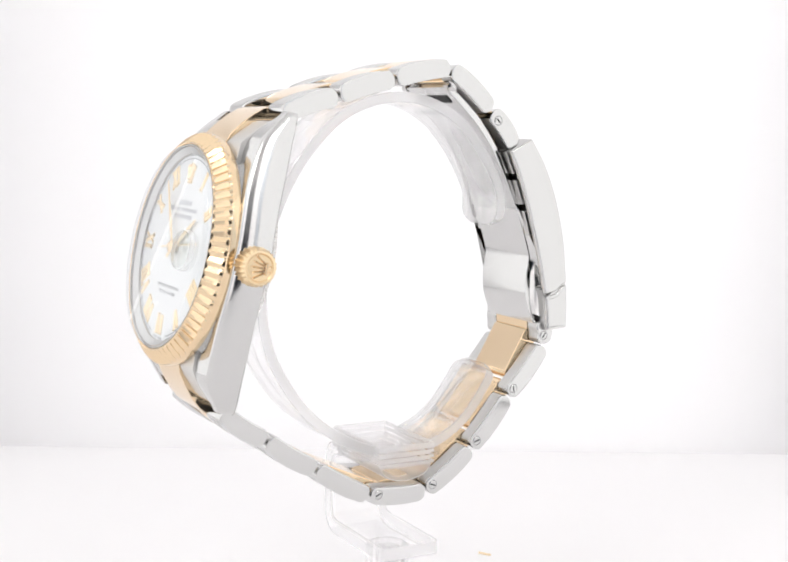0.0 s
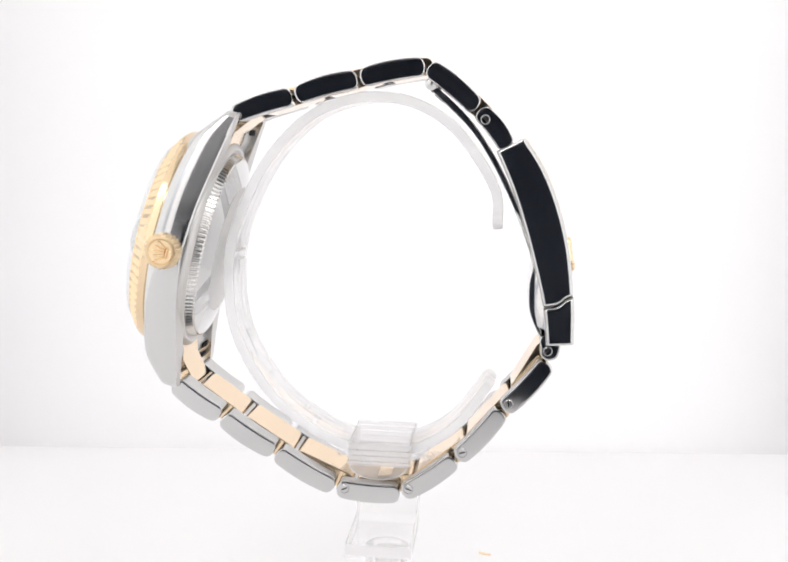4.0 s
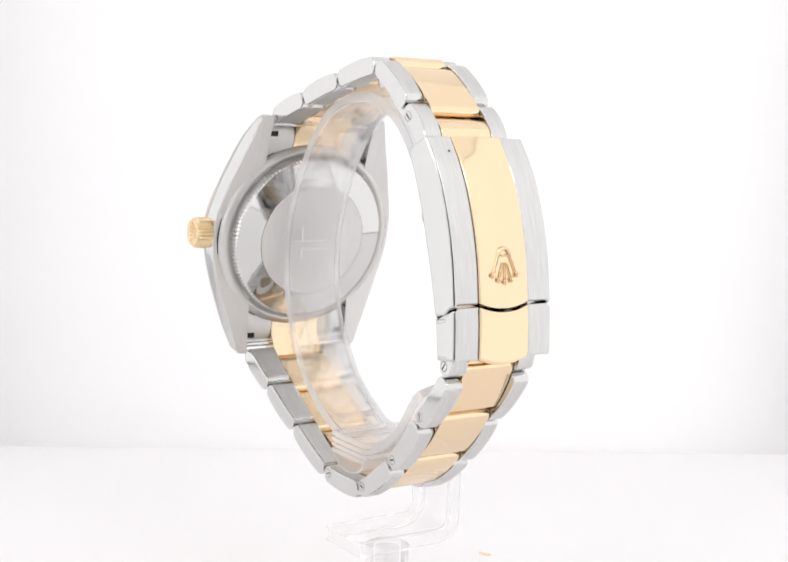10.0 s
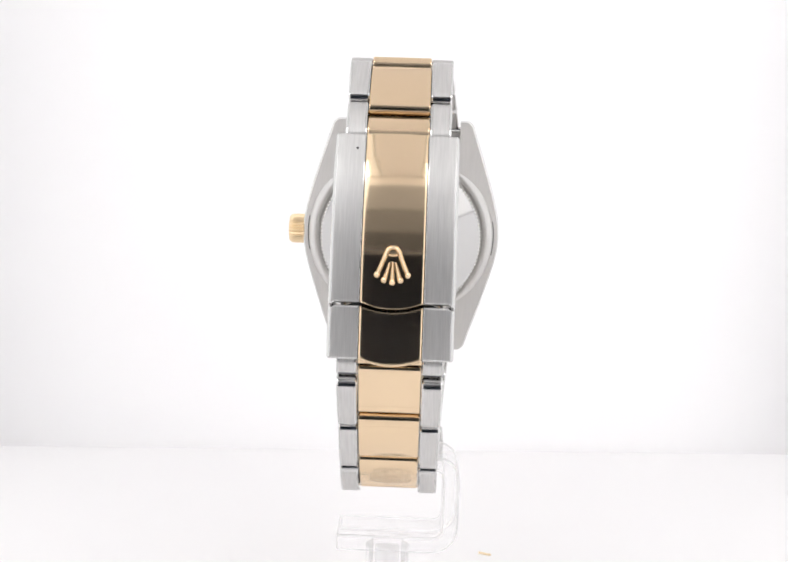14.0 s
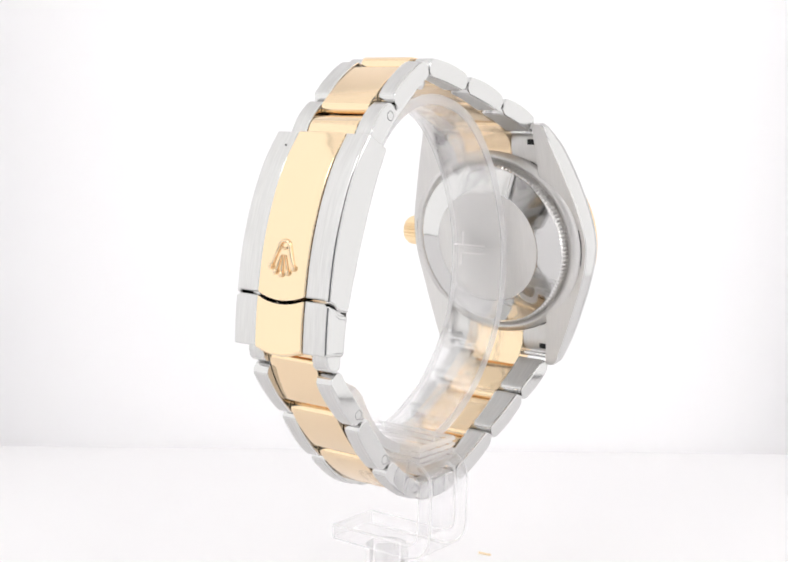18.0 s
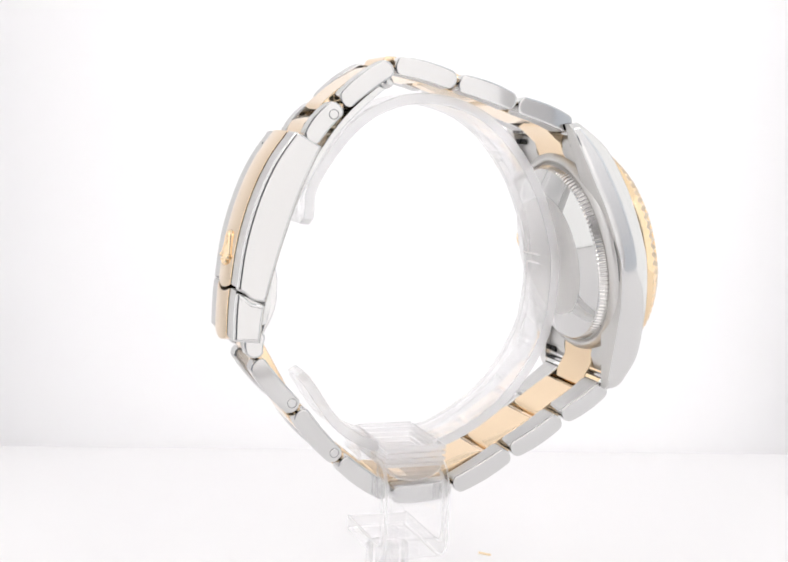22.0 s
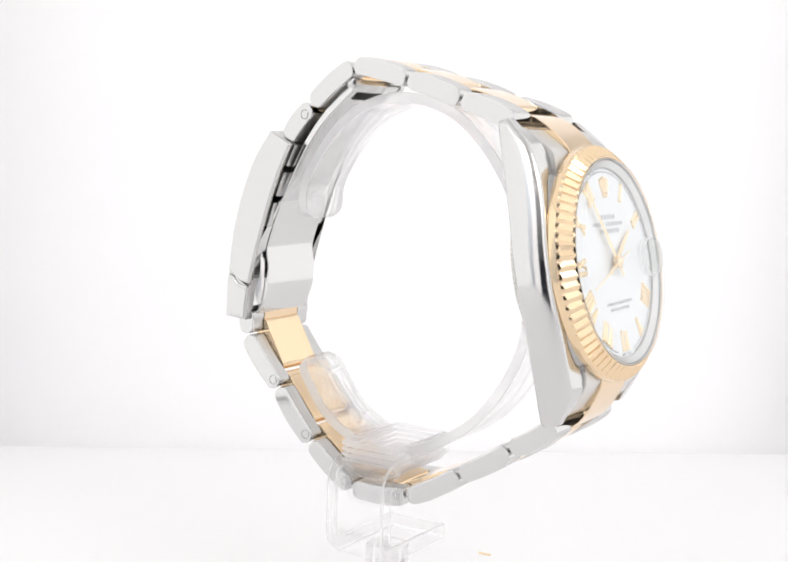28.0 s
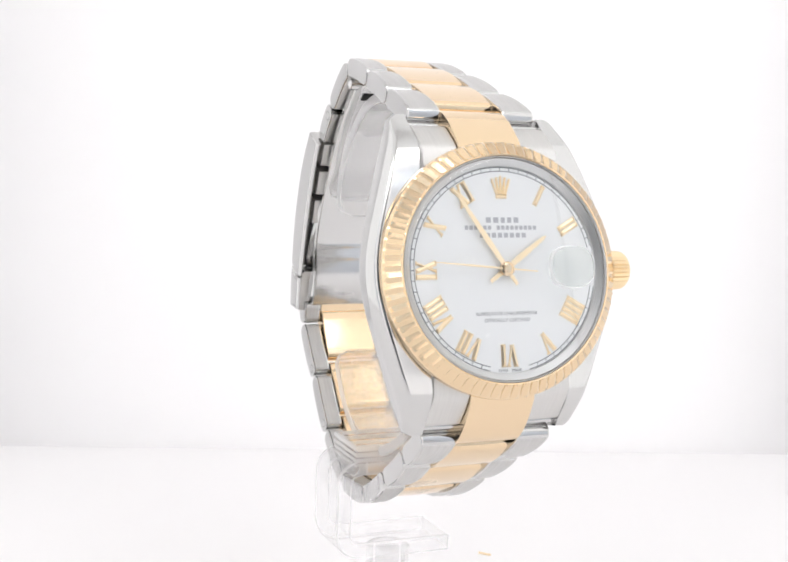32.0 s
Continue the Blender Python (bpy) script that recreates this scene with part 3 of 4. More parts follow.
def emblem(watch):
    """The raised gold maker's mark on the clasp: a plain fan of five prongs."""
    m = Matrix.Translation(W(0, -27.28, -18.1)) @ Matrix.Rotation(radians(90 - 8), 4, "X") @ Matrix.Diagonal((0.94, 1, 1, 1))
    bm = bmesh.new()


    def rod(pts, r0, r1):
        """A smooth half-round bead along points on the strip, from width r0 to r1."""
        rings = []
        for j, p in enumerate(pts):
            d = (pts[min(j + 1, len(pts) - 1)] - pts[max(j - 1, 0)]).normalized()
            q = Vector((-d.y, d.x))
            r = r0 + (r1 - r0) * j / (len(pts) - 1)
            row = []
            for k in range(9):
                t = math.pi * k / 8
                v = p + q * r * math.cos(t)
                row.append(bm.verts.new(m @ (Vector((v.x, v.y, -0.25 + (0.25 + 1.05 * r) * math.sin(t))) / 1000)))
            rings.append(row)
        for f, g in zip(rings, rings[1:]):
            for k in range(8):
                bm.faces.new((f[k], f[k + 1], g[k + 1], g[k]))
        bm.faces.new(rings[0])
        bm.faces.new(rings[-1])

    def ball(x, y):
        b = bmesh.ops.create_icosphere(bm, subdivisions=2, radius=0.00046)
        bmesh.ops.transform(bm, matrix=m @ Matrix.Translation(Vector((x, y, 0.1)) / 1000), verts=b["verts"])
    half = [(0.0, 2.55), (0.6, 2.4), (0.92, 1.95), (1.22, 1.15), (1.62, 0.2), (2.1, -0.9)]
    bell = [Vector((-x, y)) for x, y in reversed(half[1:])] + [Vector(p) for p in half]
    rod(spline(bell, 41), 0.33, 0.33)
    rod(spline([(-0.65, 1.6), (0.0, 1.45), (0.65, 1.6)], 9), 0.2, 0.2)
    for xa, ya, xb, yb in ((0, 0.6, 0, -1.95), (-0.42, 0.5, -1.05, -1.65), (0.42, 0.5, 1.05, -1.65)):
        rod(spline([(xa, ya), ((xa + xb) / 2, (ya + yb) / 2), (xb, yb)], 7), 0.18, 0.34)
    for x, y in ((0, -2.2), (-1.2, -1.9), (1.2, -1.9), (-2.25, -1.2), (2.25, -1.2)):
        ball(x, y)
    part("clasp_emblem", bm, GOLD, watch, "raised gold emblem")


# ---------------------------------------------------------------- case
ALPHA = radians(11.9)
HEAD = (Matrix.Translation(W(0, 24.2 * math.cos(ALPHA) + 24.5 * math.sin(ALPHA), 24.2 * math.sin(ALPHA) - 24.5 * math.cos(ALPHA)))
        @ Matrix(((-1, 0, 0, 0), (0, -math.sin(ALPHA), math.cos(ALPHA), 0), (0, math.cos(ALPHA), math.sin(ALPHA), 0), (0, 0, 0, 1))))


def on_head(bm):
    bmesh.ops.transform(bm, matrix=HEAD, verts=bm.verts)
    return bm


def interp(x, table):
    for (a, va), (b, vb) in zip(table, table[1:]):
        if x <= b:
            return va + (vb - va) * (x - a) / (b - a)
    return table[-1][1]


def case(watch):
    top_t = [(0, 6.45), (8.3, 6.15), (13, 5.5), (16, 4.75), (17.8, 3.95), (19.4, 2.75), (20.7, 1.6), (21.8, 0.75)]
    low_t = [(0, 1.6), (7.4, 1.15), (12.4, 0.5), (17.4, -0.2), (20.2, -0.65), (21.8, -0.85)]
    top_t, low_t = [[tuple(v) for v in spline(q, 120)] for q in (top_t, low_t)]
    us = [21.8 * math.sin(radians(-90 + 180 * i / 120)) for i in range(121)]
    bm = bmesh.new()
    for side in (-1, 1):
        loops = []
        for u in us:
            k = abs(u)
            zt, zb, out = interp(k, top_t), interp(k, low_t), 17.95 - 5.95 * (math.sqrt(k * k + 36) - 6) / 16.61
            if u < 0:                               # fuller lugs at the lower end
                f = max(0.0, min(1.0, (k - 10.5) / 10.5))
                zt += 0.8 * f * f * (3 - 2 * f)
            tip = max(0.0, k - 20.9) / 0.9          # the lug ends are rounded off
            out -= 0.55 * tip * tip
            th = zt - zb
            sec = [(10.05, zb), (out - 0.22, zb), (out - 0.02, zb + min(0.2, 0.05 * th))]
            for q in range(1, 9):                   # side wall, upright
                z = zb + th * (0.06 + 0.46 * q / 8)
                sec.append((out - 0.075 * (zb + 0.52 * th - z) + 0.18, z))
            x1, z1 = sec[-1]
            for q in range(1, 15):                  # broad rolled shoulder
                t = math.pi / 2 * q / 14
                sec.append((x1 - 0.24 * th * (1 - math.cos(t)), z1 + (zt - z1) * math.sin(t)))
            raised = 0.25 * (1 + math.cos(math.pi * min(1.0, abs(k - 16.8) / 4.2)))
            sec.append((10.05, zt + raised))
            v = 21.8 if u > 0 else 21.2
            loops.append([bm.verts.new((side * x / 1000, u * v / 21800, z / 1000)) for x, z in sec])
        n = len(loops[0])
        for a, b in zip(loops, loops[1:]):
            for i in range(n):
                bm.faces.new((a[i], a[(i + 1) % n], b[(i + 1) % n], b[i]))
        bm.faces.new(loops[0])
        bm.faces.new(loops[-1])
    ob = part("case", on_head(bm), None, watch, "steel watch case with brushed lugs and polished sides")
    up = HEAD.to_3x3() @ Vector((0, 0, 1))
    shade(ob.data, 28, 0.5)
    two_tone(ob, CASE_STEEL, BRUSHED_CASE, lambda p: p.normal.dot(up) < -0.75)
    part("case_body", on_head(lathe([(0, 1.6), (15.9, 1.6), (16.5, 2.0), (16.8, 3.0), (16.8, 6.3), (16.5, 6.5), (0, 6.5)], 96)), STEEL, ob)
    # spring bars and their holes
    for su in (-1, 1):
        for side in (-1, 1):
            h = lathe([(0, 0.03), (0.55, 0.03), (0.55, -0.3)], 16)
            bmesh.ops.transform(h, matrix=Matrix.Translation(Vector((side * 10.03, su * 19.3, 1.75)) / 1000) @ Matrix.Rotation(radians(-90 * side), 4, "Y"), verts=h.verts)
            part("lug_hole", on_head(h), DARK, ob, "dark spring bar hole")
        for side in (-1, 1):
            slot = box(bmesh.new(), min(side * 8.2, side * 9.8), max(side * 8.2, side * 9.8), min(su * 18.0, su * 18.9), max(su * 18.0, su * 18.9), 0.55, 0.78)
            part("bar_slot", on_head(slot), DARK, watch, "dark slot at the spring bar")
        bar = lathe([(0, 10.0), (0.5, 10.0), (0.5, -10.0), (0, -10.0)], 16)
        bmesh.ops.transform(bar, matrix=Matrix.Translation(Vector((0, su * 20.2, 0.75)) / 1000) @ Matrix.Rotation(radians(90), 4, "Y"), verts=bar.verts)
        part("spring_bar", on_head(bar), STEEL, watch, "thin steel spring bar between the lugs")
    # bezel
    n = 72 * 6
    prof = [(14.8, 9.0), (14.9, 9.36), (15.08, 9.42), (15.2, 9.34), (16.4, 8.44), (16.86, 7.92), (17.03, 7.48), (17.07, 7.05), (17.06, 6.5), (16.9, 6.2), (14.8, 6.2)]
    bm = bmesh.new()
    rings = []
    for i in range(n):
        a = 2 * math.pi * (i + 0.5) / n
        tri = abs(((i % 6) / 6) * 2 - 1)
        loop = []
        for j, (r, z) in enumerate(prof):
            dz = -0.24 * tri if j == 3 else -0.44 * tri if j == 4 else -0.28 * tri if j == 5 else 0
            dr = -0.1 * tri if j in (4, 5) else 0
            loop.append(bm.verts.new(((r + dr) * math.cos(a) / 1000, (r + dr) * math.sin(a) / 1000, (z + dz) / 1000)))
        rings.append(loop)
    for i in range(n):
        a, b = rings[i], rings[(i + 1) % n]
        for j in range(len(prof)):
            k = (j + 1) % len(prof)
            bm.faces.new((a[j], b[j], b[k], a[k]))
    bez = part("bezel", on_head(bm), BEZEL_GOLD, watch, "fluted polished yellow gold bezel")
    shade(bez.data, 12)
    # case back with fine coin edge
    bm = lathe([(10.1, -1.75), (10.3, -1.74), (14.1, -0.78), (14.3, -0.7), (14.35, -0.4)], 96)
    part("case_back", on_head(bm), STEEL, watch, "polished domed steel case back")
    part("back_ring", on_head(lathe([(14.9, 1.1), (15.3, 0.6), (15.6, 0.42), (15.9, 0.42), (16.5, 0.75), (16.9, 1.25), (17.0, 2.1)], 96)), BRUSHED_CASE, watch, "brushed steel ring round the case back")
    bm = bmesh.new()
    n = 126 * 4
    rings = []
    for i in range(n):
        a, h = 2 * math.pi * i / n, (0, 1, 1, 0)[i % 4]
        rows = [(14.05, -0.6), (14.3 + 0.06 * h, -0.72 - 0.02 * h), (14.42 + 0.2 * h, -0.5), (14.62 + 0.29 * h, 0.2), (14.86 + 0.23 * h, 0.85), (15.1, 1.05)]
        rings.append([bm.verts.new((r * math.cos(a) / 1000, r * math.sin(a) / 1000, z / 1000)) for r, z in rows])
    for i in range(n):
        f, g = rings[i], rings[(i + 1) % n]
        for j in range(5):
            bm.faces.new((f[j], g[j], g[j + 1], f[j + 1]))
    flute = part("back_fluting", on_head(bm), FLUTED, watch, "finely notched edge of the case back")
    shade(flute.data, 20)
    part("back_seam", on_head(lathe([(16.9, 1.42), (17.06, 1.42)], 96)), DARK, watch, "fine dark seam round the case back")
    part("back_disc", on_head(lathe([(0, -1.8), (9.9, -1.76), (10.15, -1.7)], 72)), BRUSHED_CASE, watch, "satin steel disc in the middle of the back")
    # crown
    n = 24 * 4
    bm = bmesh.new()
    rings = []
    prof = [(0, 3.2), (1.75, 3.2), (1.95, 3.45), (2.25, 3.4), (2.6, 3.0), (2.7, 2.5), (2.7, 0.7), (2.45, 0.4), (1.9, 0.3), (1.7, -0.8)]
    for i in range(n):
        a = 2 * math.pi * i / n
        tri = abs(((i % 4) / 4) * 2 - 1)
        rings.append([bm.verts.new(((r - (0.28 * tri if j in (4, 5, 6, 7) else 0)) * math.cos(a) / 1000, (r - (0.28 * tri if j in (4, 5, 6, 7) else 0)) * math.sin(a) / 1000, z / 1000)) for j, (r, z) in enumerate(prof)])
    for i in range(n):
        a, b = rings[i], rings[(i + 1) % n]
        for j in range(len(prof) - 1):
            bm.faces.new((a[j], b[j], b[j + 1], a[j + 1]))
    bmesh.ops.remove_doubles(bm, verts=bm.verts, dist=1e-7)
    m = Matrix.Translation(Vector((17.2, 0, 4.05)) / 1000) @ Matrix.Rotation(radians(90), 4, "Y") @ Matrix.Rotation(radians(90), 4, "Z")
    bmesh.ops.transform(bm, matrix=m, verts=bm.verts)
    cr = part("crown", on_head(bm), CROWN_GOLD, watch, "knurled yellow gold winding crown")
    shade(cr.data, 25)
    bm = bmesh.new()
    flat = m @ Matrix.Translation((0, 0, 0.0032))
    for k in range(5):
        e = k - 2
        ridge(bm, flat, 0.72 * e, 1.0 - 0.2 * abs(e), 0.32 * e, -0.75, 0.15, 0.28)
        ball = bmesh.ops.create_icosphere(bm, subdivisions=1, radius=0.00019)
        bmesh.ops.transform(bm, matrix=flat @ Matrix.Translation(Vector((0.76 * e, 1.12 - 0.2 * abs(e), 0.1)) / 1000), verts=ball["verts"])
    ridge(bm, flat, -0.85, -0.9, 0.85, -0.9, 0.2, 0.28)
    for x in (-0.35, 0.35):
        ball = bmesh.ops.create_icosphere(bm, subdivisions=1, radius=0.00018)
        bmesh.ops.transform(bm, matrix=flat @ Matrix.Translation(Vector((x, -1.45, 0.08)) / 1000), verts=ball["verts"])
    part("crown_emblem", on_head(bm), GOLD, cr, "raised polished emblem")
    end_links(watch)


def end_links(watch):
    """The solid pieces between the lugs that carry the bracelet."""
    for su in (-1, 1):
        for x0, x1, mat, name in ((4.82, 10.03, BRUSHED_CASE, "end_link"), (-10.03, -4.82, BRUSHED_CASE, "end_link"), (-4.75, 4.75, GOLD, "end_link_centre")):
            if mat is GOLD:
                prof = [(15.4, 1.2), (15.4, 6.2), (17.3, 5.65), (19.2, 4.3), (20.8, 2.9), (22.0, 1.5), (22.7, 0.2), (22.9, -0.9), (22.6, -1.9), (21.6, -2.0), (20.5, -1.1), (18.4, 0.6)]
            else:
                prof = [(13.2, 2.0), (13.2, 6.15), (16.0, 6.0), (17.3, 5.1), (18.7, 3.75), (19.7, 2.75), (20.1, 2.0), (19.7, 1.4), (19.0, 0.9), (17.0, 0.7)]
            bm = prism([(su * a, b) for a, b in prof], x0, x1, lambda x, a, b: Vector((x, a, b)) / 1000, 0.15)
            part(name, on_head(bm), mat, watch, "polished gold end piece" if mat is GOLD else "brushed steel end piece between the lugs")


RUNNING = []                           # pointers, their angle at the end and their speed


def dial(watch):
    Z = 8.2
    d = part("dial", on_head(lathe([(0, Z), (13.85, Z), (13.85, Z - 0.3)], 96)), DIAL, watch, "glossy white dial with gold Roman numerals")
    part("inner_ring", on_head(lathe([(13.6, Z + 0.02), (13.68, Z + 0.25), (14.55, 9.05)], 96)), RING, watch, "steel inner ring round the dial")
    part("crystal", on_head(lathe([(0, 10.25), (14.0, 10.25), (14.4, 10.05), (14.6, 9.7), (14.62, 9.1)], 96)), SAPPHIRE, watch, "clear flat sapphire crystal with bevelled rim")
    part("gasket", on_head(lathe([(14.65, 9.0), (14.67, 9.36), (14.78, 9.38), (14.84, 9.2)], 96)), GASKET, watch, "thin pale gasket round the crystal")
    # hour marks
    def glyphs(word, angle, radius, height):
        """Roman numerals of gold bars with serifs, their feet to the centre."""
        bm = bmesh.new()
        w = {"I": 0.78, "V": 1.75, "X": 1.75}
        total = sum(w[c] for c in word)
        x = -total / 2
        t = 0.33
        h = height / 2
        rot = Matrix.Rotation(radians(-angle), 4, "Z") @ Matrix.Translation(Vector((0, radius, Z)) / 1000)

        def stroke(xa, ya, xb, yb, wide):
            ridge(bm, rot, xa, ya, xb, yb, wide, 0.24, 0.0)
        for c in word:
            cx = x + w[c] / 2
            if c == "I":
                stroke(cx, -h, cx, h, t)
                for y in (-h, h):
                    stroke(cx - 0.34, y, cx + 0.34, y, 0.12)
            if c == "V":
                stroke(cx - 0.52, h, cx, -h, t)
                stroke(cx + 0.52, h, cx, -h, 0.17)
                stroke(cx - 0.85, h, cx - 0.25, h, 0.12)
                stroke(cx + 0.25, h, cx + 0.8, h, 0.12)
            if c == "X":
                stroke(cx - 0.52, h, cx + 0.52, -h, t)
                stroke(cx + 0.52, h, cx - 0.52, -h, 0.17)
                for y in (-h, h):
                    stroke(cx - 0.8, y, cx - 0.25, y, 0.12)
                    stroke(cx + 0.25, y, cx + 0.8, y, 0.12)
            x += w[c]
        part("hour_numeral", on_head(bm), GOLD_SATIN, d, "raised gold Roman numeral")
    for hour, word in ((1, "I"), (2, "II"), (4, "IIII"), (5, "V"), (6, "VI"), (7, "VII"), (8, "VIII"), (9, "IX"), (10, "X"), (11, "XI")):
        glyphs(word, hour * 30, 11.3, 2.75)
    bm = bmesh.new()
    for k in range(5):
        top, low = Vector((0.62 * (k - 2), 12.1 - 0.2 * abs(k - 2), 0)), Vector((0.32 * (k - 2), 9.9, 0))
        ridge(bm, Matrix.Translation((0, 0, Z / 1000)), top.x, top.y, low.x, low.y, 0.17, 0.26, 0.0)
        ball = bmesh.ops.create_icosphere(bm, subdivisions=1, radius=0.0002)
        bmesh.ops.transform(bm, matrix=Matrix.Translation(Vector((top.x, top.y + 0.1, Z + 0.1)) / 1000), verts=ball["verts"])
    ridge(bm, Matrix.Translation((0, 0, Z / 1000)), -0.8, 9.6, 0.8, 9.6, 0.25, 0.26, 0.0)
    part("dial_emblem", on_head(bm), GOLD_SATIN, d, "raised gold emblem at twelve")
    # minute track
    bm = bmesh.new()
    for i in range(60):
        q = Matrix.Rotation(radians(6 * i), 4, "Z")
        if 28 <= i <= 32 or 43 <= i <= 47:
            continue
        box(bm, -0.05, 0.05, 12.98, 13.5, Z, Z + 0.012, q)
    part("minute_track", on_head(bm), INK, d, "fine black minute track")
    for r in (12.98, 13.5):
        bm = bmesh.new()
        arc = [radians(-90 + 12.5 + 335 * k / 160) for k in range(161)]
        a = [bm.verts.new(Vector(((r - 0.05) * math.cos(t), (r - 0.05) * math.sin(t), Z + 0.012)) / 1000) for t in arc]
        b = [bm.verts.new(Vector(((r + 0.05) * math.cos(t), (r + 0.05) * math.sin(t), Z + 0.012)) / 1000) for t in arc]
        for k in range(160):
            if abs(math.degrees(arc[k])) > 12.5:
                bm.faces.new((a[k], a[k + 1], b[k + 1], b[k]))
        part("track_line", on_head(bm), INK, d)
    # print
    def bars(y, h, widths, gap, mid=0.0):
        bm = bmesh.new()
        x = mid - (sum(widths) + gap * (len(widths) - 1)) / 2
        for w in widths:
            box(bm, x, x + w, y - h / 2, y + h / 2, Z, Z + 0.012)
            x += w + gap
        part("dial_print", on_head(bm), FAINT, d, "small grey printed line")
    bars(6.5, 0.7, [0.7, 0.76, 0.58, 0.6, 0.7], 0.36)
    bars(5.5, 0.54, [0.5] * 6, 0.17, -3.6)
    bars(5.5, 0.54, [0.5] * 9, 0.17, 2.05)
    bars(4.5, 0.62, [0.62] * 8, 0.26)
    for y, words in ((-5.83, "SUPERLATIVE CHRONOMETER"), (-6.68, "OFFICIALLY CERTIFIED"), (-13.25, "SWISS    MADE")):
        c = bpy.data.curves.new("print", "FONT")
        c.body, c.align_x, c.align_y, c.size, c.extrude = words, "CENTER", "CENTER", 0.00066 if y > -10 else 0.00052, 0.000006
        tmp = bpy.data.objects.new("print", c)
        me = bpy.data.meshes.new_from_object(tmp)
        bpy.data.objects.remove(tmp)
        me.transform(HEAD @ Matrix.Translation(Vector((0, y, Z + 0.01)) / 1000))
        me.materials.clear()
        part("dial_print", me, PRINT, d, "small grey printed words")
    # pointers: about five to two
    def hand(name, angle, speed, back, front, wide, z, mat=GOLD_SATIN):
        """A pointer along +y in the head's space; angle in degrees at the clip's end, speed in degrees a second."""
        bm = bmesh.new()
        rim = [(-wide * 0.6, -back), (wide * 0.6, -back), (wide, front * 0.4), (wide * 0.55, front * 0.93), (0, front), (-wide * 0.55, front * 0.93), (-wide, front * 0.4)]
        lo = [bm.verts.new(Vector((x, y, z)) / 1000) for x, y in rim]
        hi = [bm.verts.new(Vector((x, y, z + 0.08)) / 1000) for x, y in rim]
        c0, c1 = [bm.verts.new(Vector((0, y, z + 0.13)) / 1000) for y in (-back * 0.9, front * 0.93)]
        bm.faces.new(lo[::-1])
        for i in range(7):
            bm.faces.new((lo[i], lo[(i + 1) % 7], hi[(i + 1) % 7], hi[i]))
        for f in ((hi[0], hi[1], c0), (hi[1], hi[2], hi[3], c1, c0), (hi[3], hi[4], c1), (hi[4], hi[5], c1), (hi[5], hi[6], hi[0], c0, c1)):
            bm.faces.new(f)
        ob = part(name, bm, mat, watch, "slim polished gold hand")
        ob.matrix_local = HEAD
        RUNNING.append((ob, angle, speed))
    hand("hour_hand", 54.9, 1 / 120, 2.8, 7.6, 0.42, Z + 0.35)
    hand("minute_hand", 325.9, 0.1, 2.5, 11.7, 0.38, Z + 0.65)
    hand("seconds_hand", 275.2, 6.0, 4.4, 10.7, 0.13, Z + 0.95)
    part("hand_cap", on_head(lathe([(0, Z + 1.3), (0.45, Z + 1.28), (0.55, Z + 1.15), (0.7, Z + 1.15), (0.95, Z + 1.0), (0.95, Z + 0.3)], 32)), GOLD, watch)
    # date window with its lens
    bm = box(bmesh.new(), 7.4, 10.3, -1.15, 1.15, Z, Z + 0.015)
    part("date_window", on_head(bm), DIAL, d, "white date window")
    rim = []
    for k in range(40):
        a = 2 * math.pi * k / 40
        c, n = math.cos(a), math.sin(a)
        rim.append((8.8 + 3.4 * math.copysign(abs(c) ** 0.8, c), 2.85 * math.copysign(abs(n) ** 0.8, n)))
    bm = bmesh.new()
    rows = []
    for q, h in ((1.0, 10.25), (0.99, 10.7), (0.93, 10.95), (0.7, 11.2), (0.35, 11.35)):
        rows.append([bm.verts.new(Vector((8.8 + (x - 8.8) * q, y * q, h)) / 1000) for x, y in rim])
    for a, b in zip(rows, rows[1:]):
        for k in range(40):
            bm.faces.new((a[k], a[(k + 1) % 40], b[(k + 1) % 40], b[k]))
    bm.faces.new(rows[-1])
    lens = part("date_lens", on_head(bm), SAPPHIRE, watch, "clear magnifying date lens on the crystal")
    two_tone(lens, LENS, FROST, lambda p: p.normal.dot(HEAD.to_3x3() @ Vector((0, 0, 1))) < 0.8)


def wristwatch():
    watch = new("wristwatch")
    tagged(watch, "steel and yellow gold wristwatch with white dial on clear holder", "watch")
    case(watch)
    dial(watch)
    bracelet(watch)
    clasp(watch)
    return watch


